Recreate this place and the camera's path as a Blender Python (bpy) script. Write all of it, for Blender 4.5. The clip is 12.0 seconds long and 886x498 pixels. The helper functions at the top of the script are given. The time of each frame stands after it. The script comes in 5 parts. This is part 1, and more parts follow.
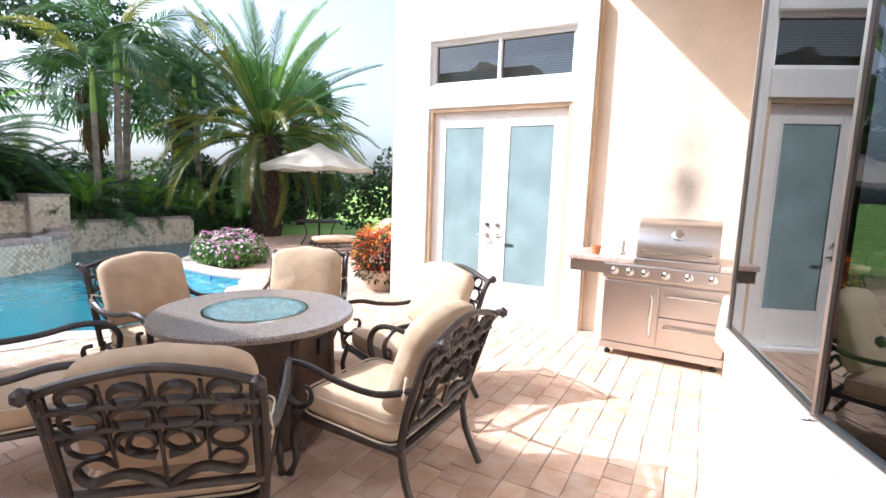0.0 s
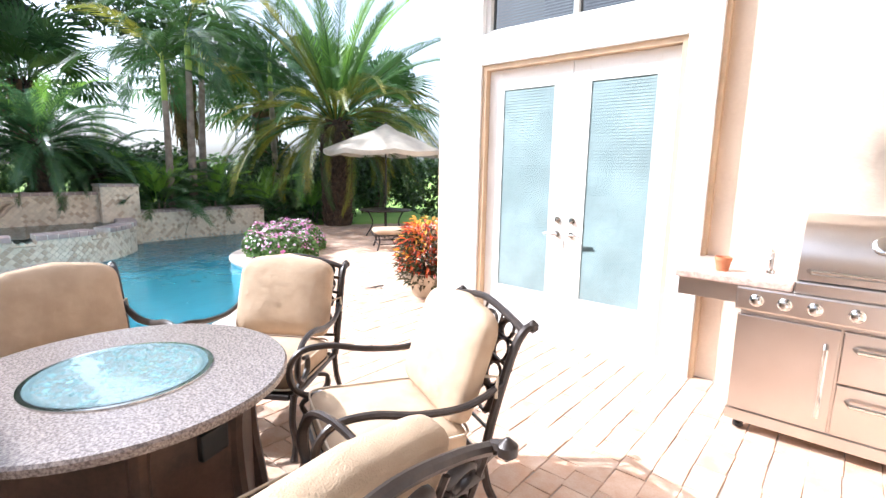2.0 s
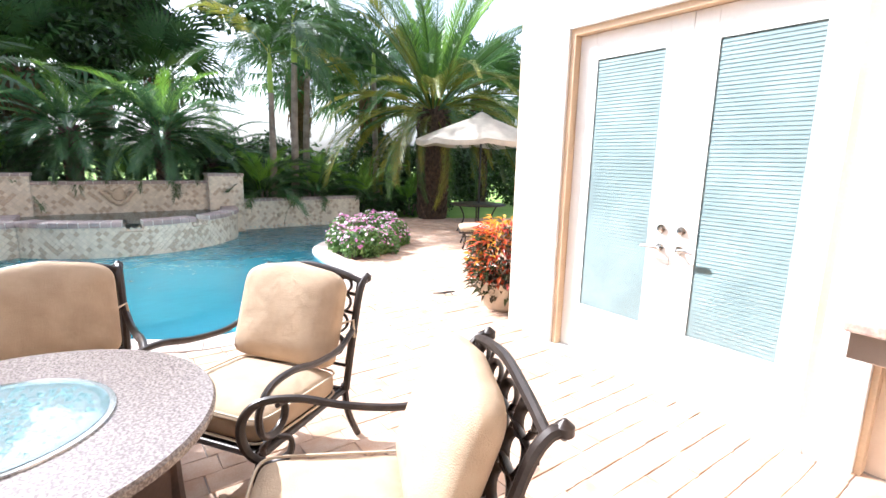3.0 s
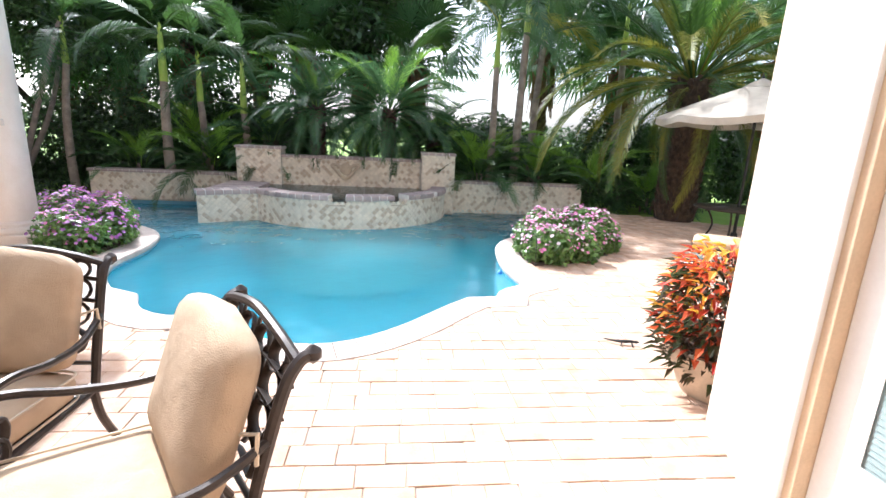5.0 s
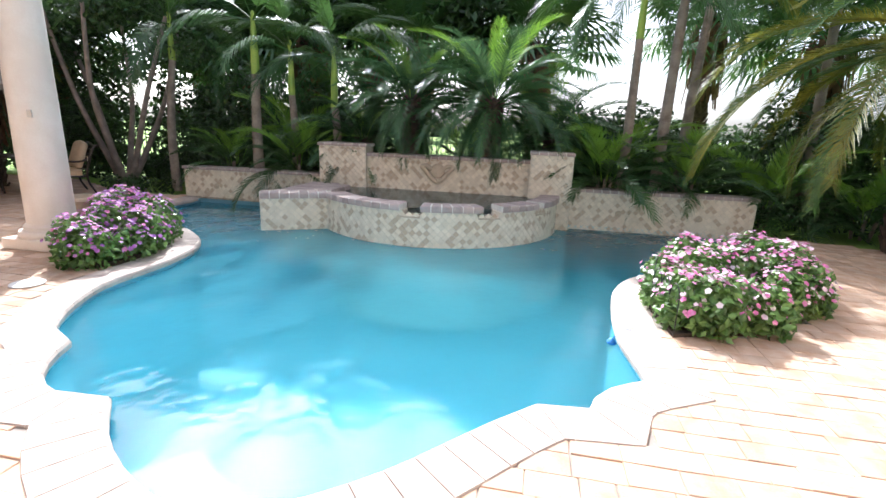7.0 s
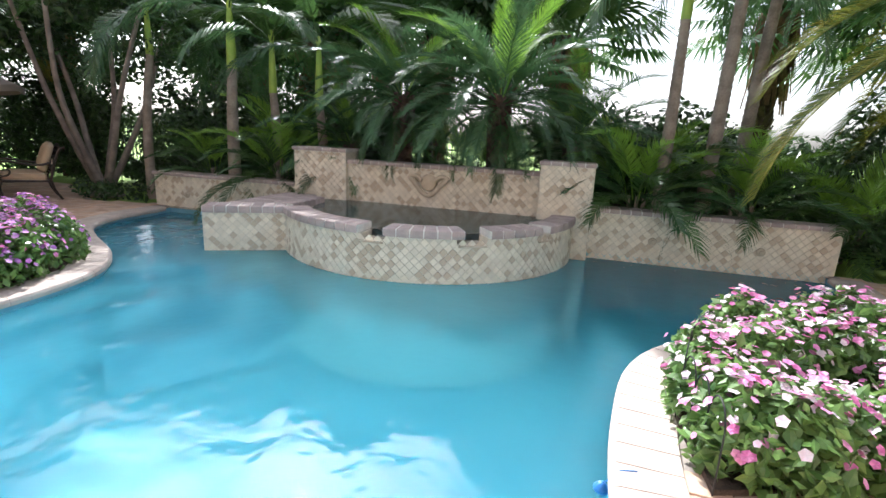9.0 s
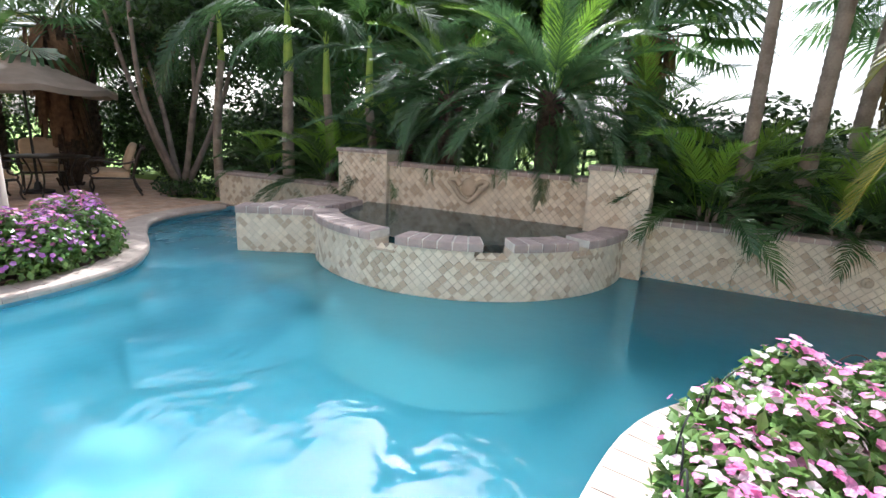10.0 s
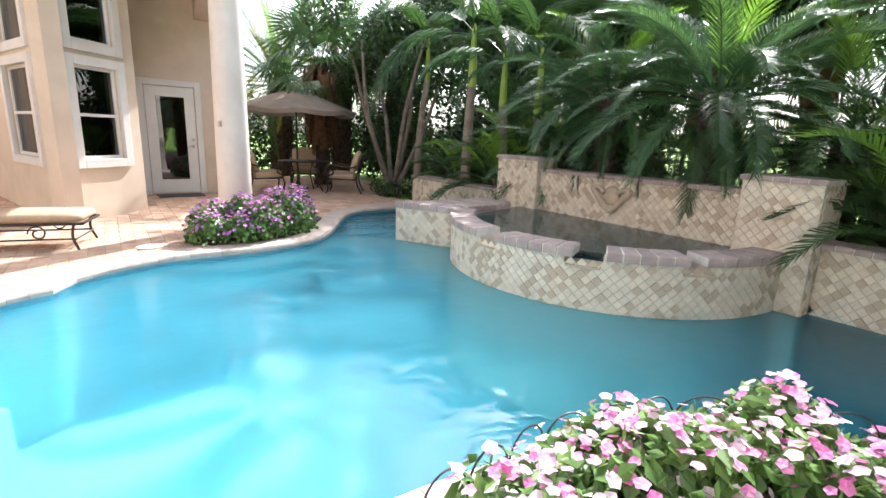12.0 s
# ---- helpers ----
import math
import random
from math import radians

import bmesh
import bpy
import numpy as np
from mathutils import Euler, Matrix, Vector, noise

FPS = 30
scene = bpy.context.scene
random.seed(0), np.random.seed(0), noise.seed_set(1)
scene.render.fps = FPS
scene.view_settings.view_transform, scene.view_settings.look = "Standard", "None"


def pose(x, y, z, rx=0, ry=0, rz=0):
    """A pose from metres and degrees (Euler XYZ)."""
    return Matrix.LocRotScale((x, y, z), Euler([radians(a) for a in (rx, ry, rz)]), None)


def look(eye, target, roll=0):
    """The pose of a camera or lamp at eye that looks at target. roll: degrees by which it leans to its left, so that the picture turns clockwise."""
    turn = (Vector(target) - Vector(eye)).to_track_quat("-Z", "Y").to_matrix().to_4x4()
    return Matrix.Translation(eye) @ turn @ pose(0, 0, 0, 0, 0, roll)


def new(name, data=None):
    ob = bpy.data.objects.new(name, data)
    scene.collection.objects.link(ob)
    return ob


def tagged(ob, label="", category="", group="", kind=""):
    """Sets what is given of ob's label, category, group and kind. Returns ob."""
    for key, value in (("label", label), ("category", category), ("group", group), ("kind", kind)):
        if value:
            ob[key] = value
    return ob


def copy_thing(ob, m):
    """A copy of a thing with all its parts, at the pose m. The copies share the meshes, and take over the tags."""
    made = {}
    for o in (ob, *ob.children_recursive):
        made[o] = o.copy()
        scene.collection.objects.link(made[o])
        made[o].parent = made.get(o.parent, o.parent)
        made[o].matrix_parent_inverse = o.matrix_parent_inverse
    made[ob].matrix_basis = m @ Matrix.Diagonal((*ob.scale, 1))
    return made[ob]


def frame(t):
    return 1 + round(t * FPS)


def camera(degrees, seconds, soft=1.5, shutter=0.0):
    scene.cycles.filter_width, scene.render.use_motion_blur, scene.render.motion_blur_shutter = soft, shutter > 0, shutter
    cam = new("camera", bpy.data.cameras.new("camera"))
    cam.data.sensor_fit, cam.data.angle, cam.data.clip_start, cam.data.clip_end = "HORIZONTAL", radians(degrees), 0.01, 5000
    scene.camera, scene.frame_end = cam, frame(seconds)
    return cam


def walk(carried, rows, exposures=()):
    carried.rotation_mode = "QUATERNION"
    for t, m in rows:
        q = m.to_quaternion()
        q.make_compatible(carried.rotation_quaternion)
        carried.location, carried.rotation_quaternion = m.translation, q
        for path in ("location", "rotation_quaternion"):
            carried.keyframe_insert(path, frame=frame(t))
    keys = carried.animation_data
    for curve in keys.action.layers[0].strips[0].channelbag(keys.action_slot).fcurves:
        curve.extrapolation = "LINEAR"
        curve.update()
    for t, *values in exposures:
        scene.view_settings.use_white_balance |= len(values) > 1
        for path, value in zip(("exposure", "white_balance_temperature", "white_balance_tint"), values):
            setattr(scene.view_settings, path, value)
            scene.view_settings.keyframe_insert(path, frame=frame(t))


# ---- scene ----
cam = camera(85.8, 12.0, soft=1.5)
PATH = [
    (0, (0.542, -0.058, 1.571), (-0.414, 1.68, 1.315), 2.0),
    (0.5, (0.447, 0.278, 1.562), (-0.535, 2.0, 1.299), 1.8),
    (1, (0.358, 0.638, 1.564), (-0.69, 2.319, 1.286), 1.7),
    (1.5, (0.281, 1.03, 1.566), (-0.871, 2.638, 1.268), 1.3),
    (2, (0.171, 1.43, 1.563), (-1.108, 2.933, 1.235), 1.0),
    (2.5, (0.044, 1.848, 1.564), (-1.387, 3.199, 1.207), 1.1),
    (3, (-0.109, 2.281, 1.565), (-1.695, 3.442, 1.195), 1.3),
    (3.5, (-0.304, 2.676, 1.544), (-2.023, 3.624, 1.162), 1.9),
    (3.7, (-0.398, 2.823, 1.541), (-2.159, 3.687, 1.148), 2.1),
    (4.1, (-0.57, 3.14, 1.542), (-2.40, 3.82, 1.13), 2.25),
    (4.5, (-0.76, 3.44, 1.545), (-2.65, 3.91, 1.11), 2.4),
    (4.9, (-1.04, 3.66, 1.55), (-2.96, 3.91, 1.09), 2.55),
    (5.3, (-1.395, 3.809, 1.549), (-3.336, 3.89, 1.071), 2.65),
    (5.5, (-1.584, 3.885, 1.53), (-3.526, 3.894, 1.05), 2.5),
    (6, (-2.103, 4.056, 1.485), (-4.037, 3.905, 1.001), 2.3),
    (6.5, (-2.608, 4.186, 1.473), (-4.528, 3.917, 0.984), 2.3),
    (7, (-3.11, 4.323, 1.462), (-5.018, 3.972, 0.975), 2.2),
    (7.2, (-3.304, 4.379, 1.45), (-5.21, 4.003, 0.968), 2.3),
    (7.8, (-3.82, 4.52, 1.435), (-5.72, 4.09, 0.96), 2.4),
    (8.4, (-4.30, 4.65, 1.42), (-6.19, 4.18, 0.953), 2.6),
    (9, (-4.751, 4.789, 1.404), (-6.625, 4.259, 0.947), 2.8),
    (9.5, (-5.115, 5.005, 1.39), (-6.944, 4.335, 0.935), 2.9),
    (10, (-5.441, 5.29, 1.43), (-7.18, 4.415, 0.962), 2.8),
    (10.5, (-5.72, 5.557, 1.447), (-7.318, 4.451, 0.964), 2.5),
    (11, (-5.89, 5.845, 1.455), (-7.315, 4.528, 0.97), 2.2),
    (11.5, (-6.03, 6.13, 1.425), (-7.283, 4.64, 0.951), 2.1),
    (12, (-6.054, 6.462, 1.395), (-7.174, 4.869, 0.94), 2.3),
]
walk(cam, [(t, look(eye, target, roll)) for t, eye, target, roll in PATH],
     [(0, 1.04, 5500, 10), (1, 1.2, 5500, 10), (2, 1.28, 5500, 10), (3.5, 1.38, 5650, 10), (5.5, 1.22, 5650, 10), (7, 1.18, 5750, 10), (9, 1.12, 5850, 10), (11, 1.22, 5850, 10), (12, 1.42, 6000, 10)])

# ---- world, sun ----
SUN_AZ = (-0.85, -0.527)      # the way to the sun in plan
SUN_EL = radians(42.5)
world = bpy.data.worlds.new("world")
scene.world = world
world.use_nodes = True
wn = world.node_tree
sky = wn.nodes.new("ShaderNodeTexSky")
sky.sky_type = "NISHITA"
sky.sun_disc = False
sky.sun_elevation = SUN_EL
sky.sun_rotation = math.atan2(SUN_AZ[0], SUN_AZ[1])
sky.dust_density = 4.0
sky.ozone_density = 0.4
haze = wn.nodes.new("ShaderNodeHueSaturation")      # thin bright haze over the blue
haze.inputs["Saturation"].default_value = 0.45
haze.inputs["Value"].default_value = 1.12
wn.links.new(sky.outputs[0], haze.inputs["Color"])
wn.links.new(haze.outputs[0], wn.nodes["Background"].inputs[0])
wn.nodes["Background"].inputs[1].default_value = 0.15
sun_data = bpy.data.lights.new("sun", "SUN")
sun_data.energy = 4.0
sun_data.angle = radians(0.53)
sun_data.color = (1.0, 0.95, 0.89)
sun = new("sun", sun_data)
sdir = Vector((SUN_AZ[0] * math.cos(SUN_EL), SUN_AZ[1] * math.cos(SUN_EL), math.sin(SUN_EL)))
sun.matrix_world = look(sdir * 60, (0, 0, 0))


# ---- materials ----
def mat(name, col, rough=0.6, metal=0.0, col2=None, scale=6.0, fine=60.0, bump=0.15, per=0.0, spec=0.5, island=False, detail=5.0, lo=0.35, hi=0.65, trans=0.0, bump_d=0.01, alt=None):
    """Two-scale noise between two colours, fine relief, and a shade that changes from piece to piece."""
    m = bpy.data.materials.new(name)
    m.use_nodes = True
    nt = m.node_tree
    p = nt.nodes["Principled BSDF"]
    co = nt.nodes.new("ShaderNodeTexCoord")
    n1 = nt.nodes.new("ShaderNodeTexNoise")
    n1.inputs["Scale"].default_value, n1.inputs["Detail"].default_value = scale, detail
    n2 = nt.nodes.new("ShaderNodeTexNoise")
    n2.inputs["Scale"].default_value, n2.inputs["Detail"].default_value = fine, 3.0
    geo = nt.nodes.new("ShaderNodeNewGeometry")
    for n in (n1, n2):
        nt.links.new(geo.outputs["Position"], n.inputs["Vector"])
    ramp = nt.nodes.new("ShaderNodeMapRange")
    ramp.inputs["From Min"].default_value, ramp.inputs["From Max"].default_value = lo, hi
    mixf = nt.nodes.new("ShaderNodeMath")
    mixf.operation = "MULTIPLY_ADD"
    nt.links.new(n2.outputs["Fac"], mixf.inputs[0])
    mixf.inputs[1].default_value = 0.3
    nt.links.new(n1.outputs["Fac"], mixf.inputs[2])
    sub = nt.nodes.new("ShaderNodeMath")
    sub.operation = "SUBTRACT"
    nt.links.new(mixf.outputs[0], sub.inputs[0])
    sub.inputs[1].default_value = 0.15
    nt.links.new(sub.outputs[0], ramp.inputs["Value"])
    mix = nt.nodes.new("ShaderNodeMix")
    mix.data_type = "RGBA"
    c2 = col2 or tuple(c * 0.8 for c in col)
    mix.inputs["A"].default_value, mix.inputs["B"].default_value = (*col, 1), (*c2, 1)
    nt.links.new(ramp.outputs["Result"], mix.inputs["Factor"])
    out = mix.outputs["Result"]
    if alt:
        src = geo.outputs["Random Per Island"] if island else nt.nodes.new("ShaderNodeObjectInfo").outputs["Random"]
        step = nt.nodes.new("ShaderNodeMath")
        step.operation = "LESS_THAN"
        step.inputs[1].default_value = alt[1]
        nt.links.new(src, step.inputs[0])
        pick = nt.nodes.new("ShaderNodeMix")
        pick.data_type = "RGBA"
        pick.inputs["B"].default_value = (*alt[0], 1)
        nt.links.new(step.outputs[0], pick.inputs["Factor"])
        nt.links.new(out, pick.inputs["A"])
        out = pick.outputs["Result"]
    if per:
        src = geo.outputs["Random Per Island"] if island else nt.nodes.new("ShaderNodeObjectInfo").outputs["Random"]
        mr = nt.nodes.new("ShaderNodeMapRange")
        mr.inputs["To Min"].default_value, mr.inputs["To Max"].default_value = 1 - per, 1 + per * 0.5
        nt.links.new(src, mr.inputs["Value"])
        hsv = nt.nodes.new("ShaderNodeHueSaturation")
        nt.links.new(mr.outputs["Result"], hsv.inputs["Value"])
        nt.links.new(out, hsv.inputs["Color"])
        out = hsv.outputs["Color"]
    nt.links.new(out, p.inputs["Base Color"])
    p.inputs["Roughness"].default_value, p.inputs["Metallic"].default_value = rough, metal
    p.inputs["Specular IOR Level"].default_value = spec
    if bump:
        b = nt.nodes.new("ShaderNodeBump")
        b.inputs["Strength"].default_value, b.inputs["Distance"].default_value = bump, bump_d
        nt.links.new(mixf.outputs[0], b.inputs["Height"])
        nt.links.new(b.outputs["Normal"], p.inputs["Normal"])
    if trans:
        t = nt.nodes.new("ShaderNodeBsdfTranslucent")
        nt.links.new(out, t.inputs["Color"])
        ms = nt.nodes.new("ShaderNodeMixShader")
        ms.inputs[0].default_value = trans
        nt.links.new(p.outputs[0], ms.inputs[1])
        nt.links.new(t.outputs[0], ms.inputs[2])
        nt.links.new(ms.outputs[0], nt.nodes["Material Output"].inputs["Surface"])
    return m


def gloss_sheet(name, tint, ior, bump, scale, clear=1.0, rough=0.0, body=None, milky=False):
    """Clear sheet: tinted see-through with a mirror film by Fresnel; clear under 1 mixes in a diffuse body."""
    m = bpy.data.materials.new(name)
    m.use_nodes = True
    nt = m.node_tree
    nt.nodes.remove(nt.nodes["Principled BSDF"])
    tr = nt.nodes.new("ShaderNodeBsdfTransparent")
    tr.inputs[0].default_value = (*tint, 1)
    base = tr.outputs[0]
    if body:
        df = nt.nodes.new("ShaderNodeSubsurfaceScattering" if milky else "ShaderNodeBsdfDiffuse")
        df.inputs["Color"].default_value = (*body, 1)
        if milky:
            df.falloff = "BURLEY"
            df.inputs["Scale"].default_value = 1.0
            df.inputs["Radius"].default_value = (0.5, 1.0, 1.1)
        mb = nt.nodes.new("ShaderNodeMixShader")
        mb.inputs[0].default_value = 1 - clear
        nt.links.new(tr.outputs[0], mb.inputs[1])
        nt.links.new(df.outputs[0], mb.inputs[2])
        base = mb.outputs[0]
    gl = nt.nodes.new("ShaderNodeBsdfGlossy")
    gl.inputs["Roughness"].default_value = rough
    fr = nt.nodes.new("ShaderNodeFresnel")
    fr.inputs[0].default_value = ior
    ms = nt.nodes.new("ShaderNodeMixShader")
    nt.links.new(fr.outputs[0], ms.inputs[0])
    nt.links.new(base, ms.inputs[1])
    nt.links.new(gl.outputs[0], ms.inputs[2])
    nt.links.new(ms.outputs[0], nt.nodes["Material Output"].inputs["Surface"])
    if bump:
        geo = nt.nodes.new("ShaderNodeNewGeometry")
        n1 = nt.nodes.new("ShaderNodeTexNoise")
        n1.inputs["Scale"].default_value, n1.inputs["Detail"].default_value = scale, 3.0
        nt.links.new(geo.outputs["Position"], n1.inputs["Vector"])
        b = nt.nodes.new("ShaderNodeBump")
        b.inputs["Strength"].default_value, b.inputs["Distance"].default_value = bump, 0.05
        nt.links.new(n1.outputs["Fac"], b.inputs["Height"])
        nt.links.new(b.outputs["Normal"], gl.inputs["Normal"])
        nt.links.new(b.outputs["Normal"], fr.inputs["Normal"])
    return m


M = {}
M["stucco"] = mat("stucco", (0.74, 0.62, 0.49), 0.85, col2=(0.67, 0.55, 0.43), scale=2.5, fine=45, bump=0.5, bump_d=0.012)
M["facade"] = mat("facade_stucco", (0.74, 0.62, 0.49), 0.85, col2=(0.67, 0.55, 0.43), scale=2.5, fine=45, bump=0.5, bump_d=0.012)
nt = M["facade"].node_tree
sep = nt.nodes.new("ShaderNodeVectorMath")
sep.operation = "SUBTRACT"
sep.inputs[1].default_value = (0.32, 5.44, 1.62)
scl = nt.nodes.new("ShaderNodeVectorMath")
scl.operation = "MULTIPLY"
scl.inputs[1].default_value = (3.3, 0.0, 1.35)
dist = nt.nodes.new("ShaderNodeVectorMath")
dist.operation = "LENGTH"
soot = nt.nodes.new("ShaderNodeMapRange")
soot.inputs["From Min"].default_value, soot.inputs["From Max"].default_value = 0.2, 1.1
soot.inputs["To Min"].default_value, soot.inputs["To Max"].default_value = 1.35, 0.0
shade = nt.nodes.new("ShaderNodeMix")
shade.data_type = "RGBA"
shade.inputs["B"].default_value = (0.20, 0.165, 0.135, 1)
base = nt.nodes["Principled BSDF"].inputs["Base Color"].links[0].from_socket
geo = next(n for n in nt.nodes if n.bl_idname == "ShaderNodeNewGeometry")
rag = next(n for n in nt.nodes if n.bl_idname == "ShaderNodeTexNoise")
mul = nt.nodes.new("ShaderNodeMath")
mul.operation = "MULTIPLY"
nt.links.new(geo.outputs["Position"], sep.inputs[0])
nt.links.new(sep.outputs[0], scl.inputs[0])
nt.links.new(scl.outputs[0], dist.inputs[0])
nt.links.new(dist.outputs["Value"], soot.inputs["Value"])
nt.links.new(soot.outputs["Result"], mul.inputs[0])
nt.links.new(rag.outputs["Fac"], mul.inputs[1])
nt.links.new(mul.outputs[0], shade.inputs["Factor"])
nt.links.new(base, shade.inputs["A"])
nt.links.new(shade.outputs["Result"], nt.nodes["Principled BSDF"].inputs["Base Color"])
M["white"] = mat("white_paint", (0.80, 0.78, 0.74), 0.5, col2=(0.74, 0.72, 0.68), scale=3, fine=80, bump=0.06)
M["trim_tan"] = mat("tan_trim_paint", (0.62, 0.46, 0.30), 0.7, scale=4, fine=70, bump=0.1)
M["column"] = mat("column_paint", (0.82, 0.74, 0.66), 0.6, col2=(0.74, 0.64, 0.55), scale=3, fine=60, bump=0.1)
M["paver"] = mat("clay_paver", (0.52, 0.33, 0.22), 0.85, col2=(0.60, 0.44, 0.335), scale=7, fine=90, bump=0.4, per=0.2)
M["paver_field"] = mat("clay_paver_field", (0.52, 0.33, 0.22), 0.85, col2=(0.60, 0.44, 0.335), scale=7, fine=90, bump=0.4, per=0.2, island=True)
M["coping"] = mat("coping_stone", (0.55, 0.46, 0.40), 0.8, col2=(0.45, 0.365, 0.315), scale=8, fine=90, bump=0.3, per=0.08)
M["cap"] = mat("cap_brick", (0.50, 0.40, 0.36), 0.8, col2=(0.39, 0.31, 0.29), scale=9, fine=90, bump=0.3, per=0.2)
M["mortar"] = mat("mortar", (0.36, 0.31, 0.27), 0.95, scale=10, fine=80, bump=0.3)
M["cap_mortar"] = mat("pale_mortar", (0.74, 0.70, 0.64), 0.9, scale=12, fine=90, bump=0.2)
M["grout"] = mat("grout", (0.72, 0.65, 0.53), 0.9, scale=10, fine=80, bump=0.2)
M["tile"] = mat("travertine_tile", (0.78, 0.70, 0.57), 0.65, col2=(0.70, 0.61, 0.48), scale=9, fine=70, bump=0.25, per=0.14, alt=((0.60, 0.48, 0.35), 0.27))
M["tile_field"] = mat("travertine_tile_field", (0.78, 0.70, 0.57), 0.65, col2=(0.70, 0.61, 0.48), scale=9, fine=70, bump=0.25, per=0.14, alt=((0.60, 0.48, 0.35), 0.27), island=True)
M["plaster"] = mat("pool_plaster", (0.27, 0.59, 0.69), 0.7, col2=(0.22, 0.53, 0.65), scale=1.5, fine=40, bump=0.05)
plaster = M["plaster"].node_tree.nodes["Principled BSDF"]
plaster.subsurface_method = "BURLEY"
plaster.inputs["Subsurface Weight"].default_value = 0.9
plaster.inputs["Subsurface Radius"].default_value = (0.5, 0.9, 1.0)
plaster.inputs["Subsurface Scale"].default_value = 1.0
M["bench"] = mat("pale_plaster", (0.58, 0.80, 0.85), 0.7, col2=(0.50, 0.74, 0.81), scale=2, fine=40, bump=0.05)
M["shelf"] = mat("shelf_plaster", (0.58, 0.70, 0.76), 0.7, col2=(0.50, 0.64, 0.72), scale=2, fine=40, bump=0.05)
M["water"] = gloss_sheet("pool_water", (0.71, 0.93, 0.972), 1.33, 0.40, 2.6, 0.60, 0.0, (0.07, 0.31, 0.395), True)
M["spa_water"] = gloss_sheet("spa_water", (0.5, 0.68, 0.68), 1.33, 0.12, 5, 0.45, 0.0, (0.10, 0.14, 0.14))
M["spa_floor"] = mat("spa_plaster", (0.22, 0.30, 0.30), 0.7, scale=3, fine=40, bump=0.05)
M["glass"] = gloss_sheet("window_glass", (0.88, 0.95, 0.95), 1.55, 0.0, 1)
M["table_glass"] = gloss_sheet("frosted_cover", (0.85, 0.95, 0.95), 1.6, 0.0, 1, 0.5, 0.02, (0.26, 0.38, 0.40))
M["glass_dark"] = gloss_sheet("tinted_glass", (0.10, 0.11, 0.12), 2.1, 0.0, 1)
# indoor shade put into the colour: near-black for all rooms behind glass
M["room_shade"] = mat("room_shade", (0.03, 0.03, 0.035), 0.9, scale=3, fine=40, bump=0.0)
M["blind"] = mat("white_blind", (0.50, 0.575, 0.57), 0.6, scale=3, fine=40, bump=0.0)
M["bronze"] = mat("cast_aluminium_bronze", (0.030, 0.021, 0.017), 0.38, 0.3, col2=(0.050, 0.036, 0.029), scale=18, fine=140, bump=0.15)
M["cushion"] = mat("tan_cushion", (0.53, 0.39, 0.26), 0.9, col2=(0.46, 0.335, 0.22), scale=9, fine=220, bump=0.7, bump_d=0.02, detail=2.0)
M["piping"] = mat("cushion_piping", (0.64, 0.52, 0.38), 0.9, scale=5, fine=220, bump=0.2)
M["granite"] = mat("granite", (0.30, 0.25, 0.225), 0.2, col2=(0.13, 0.105, 0.095), scale=110, fine=300, bump=0.03, lo=0.38, hi=0.62)
M["pink_granite"] = mat("pink_granite", (0.56, 0.42, 0.35), 0.3, col2=(0.36, 0.26, 0.22), scale=40, fine=150, bump=0.03)
M["fire_glass"] = mat("fire_glass", (0.36, 0.56, 0.55), 0.15, col2=(0.14, 0.28, 0.29), scale=60, fine=120, bump=0.9, lo=0.4, hi=0.55)
M["slate"] = mat("dark_metal_panel", (0.10, 0.06, 0.042), 0.5, 0.2, col2=(0.055, 0.036, 0.028), scale=6, fine=60, bump=0.35)
M["steel"] = mat("brushed_steel", (0.62, 0.57, 0.53), 0.28, 1.0, col2=(0.55, 0.50, 0.46), scale=2, fine=200, bump=0.03)
M["chrome"] = mat("chrome", (0.75, 0.74, 0.72), 0.12, 1.0, scale=2, fine=50, bump=0.0)
M["black"] = mat("black_metal", (0.02, 0.02, 0.02), 0.5, scale=9, fine=90, bump=0.1)
M["float_blue"] = mat("blue_plastic", (0.04, 0.20, 0.55), 0.35, scale=8, fine=60, bump=0.02)
M["float_yellow"] = mat("yellow_plastic", (0.75, 0.60, 0.05), 0.35, scale=8, fine=60, bump=0.02)
M["terracotta"] = mat("terracotta", (0.55, 0.20, 0.09), 0.8, scale=12, fine=90, bump=0.2)
M["pot_stone"] = mat("pot_stone", (0.58, 0.48, 0.36), 0.8, scale=8, fine=70, bump=0.3)
M["soil"] = mat("dark_mulch", (0.035, 0.024, 0.018), 0.95, col2=(0.09, 0.06, 0.045), scale=14, fine=80, bump=0.9, bump_d=0.03)
M["canvas"] = mat("umbrella_canvas", (0.62, 0.56, 0.47), 0.85, scale=4, fine=200, bump=0.15, trans=0.35)
M["canvas_dark"] = mat("taupe_canvas", (0.34, 0.28, 0.23), 0.85, scale=4, fine=200, bump=0.15, trans=0.25)
M["grass"] = mat("lawn", (0.20, 0.34, 0.045), 0.9, col2=(0.28, 0.42, 0.08), scale=0.5, fine=14, bump=0.4)
M["trunk_grey"] = mat("palm_trunk", (0.30, 0.25, 0.20), 0.85, col2=(0.18, 0.14, 0.11), scale=5, fine=40, bump=0.6)
M["crownshaft"] = mat("green_crownshaft", (0.32, 0.42, 0.06), 0.5, col2=(0.22, 0.34, 0.05), scale=4, fine=40, bump=0.1)
M["trunk_brown"] = mat("shaggy_trunk", (0.10, 0.066, 0.044), 0.95, col2=(0.045, 0.031, 0.022), scale=12, fine=60, bump=1.0, bump_d=0.04)
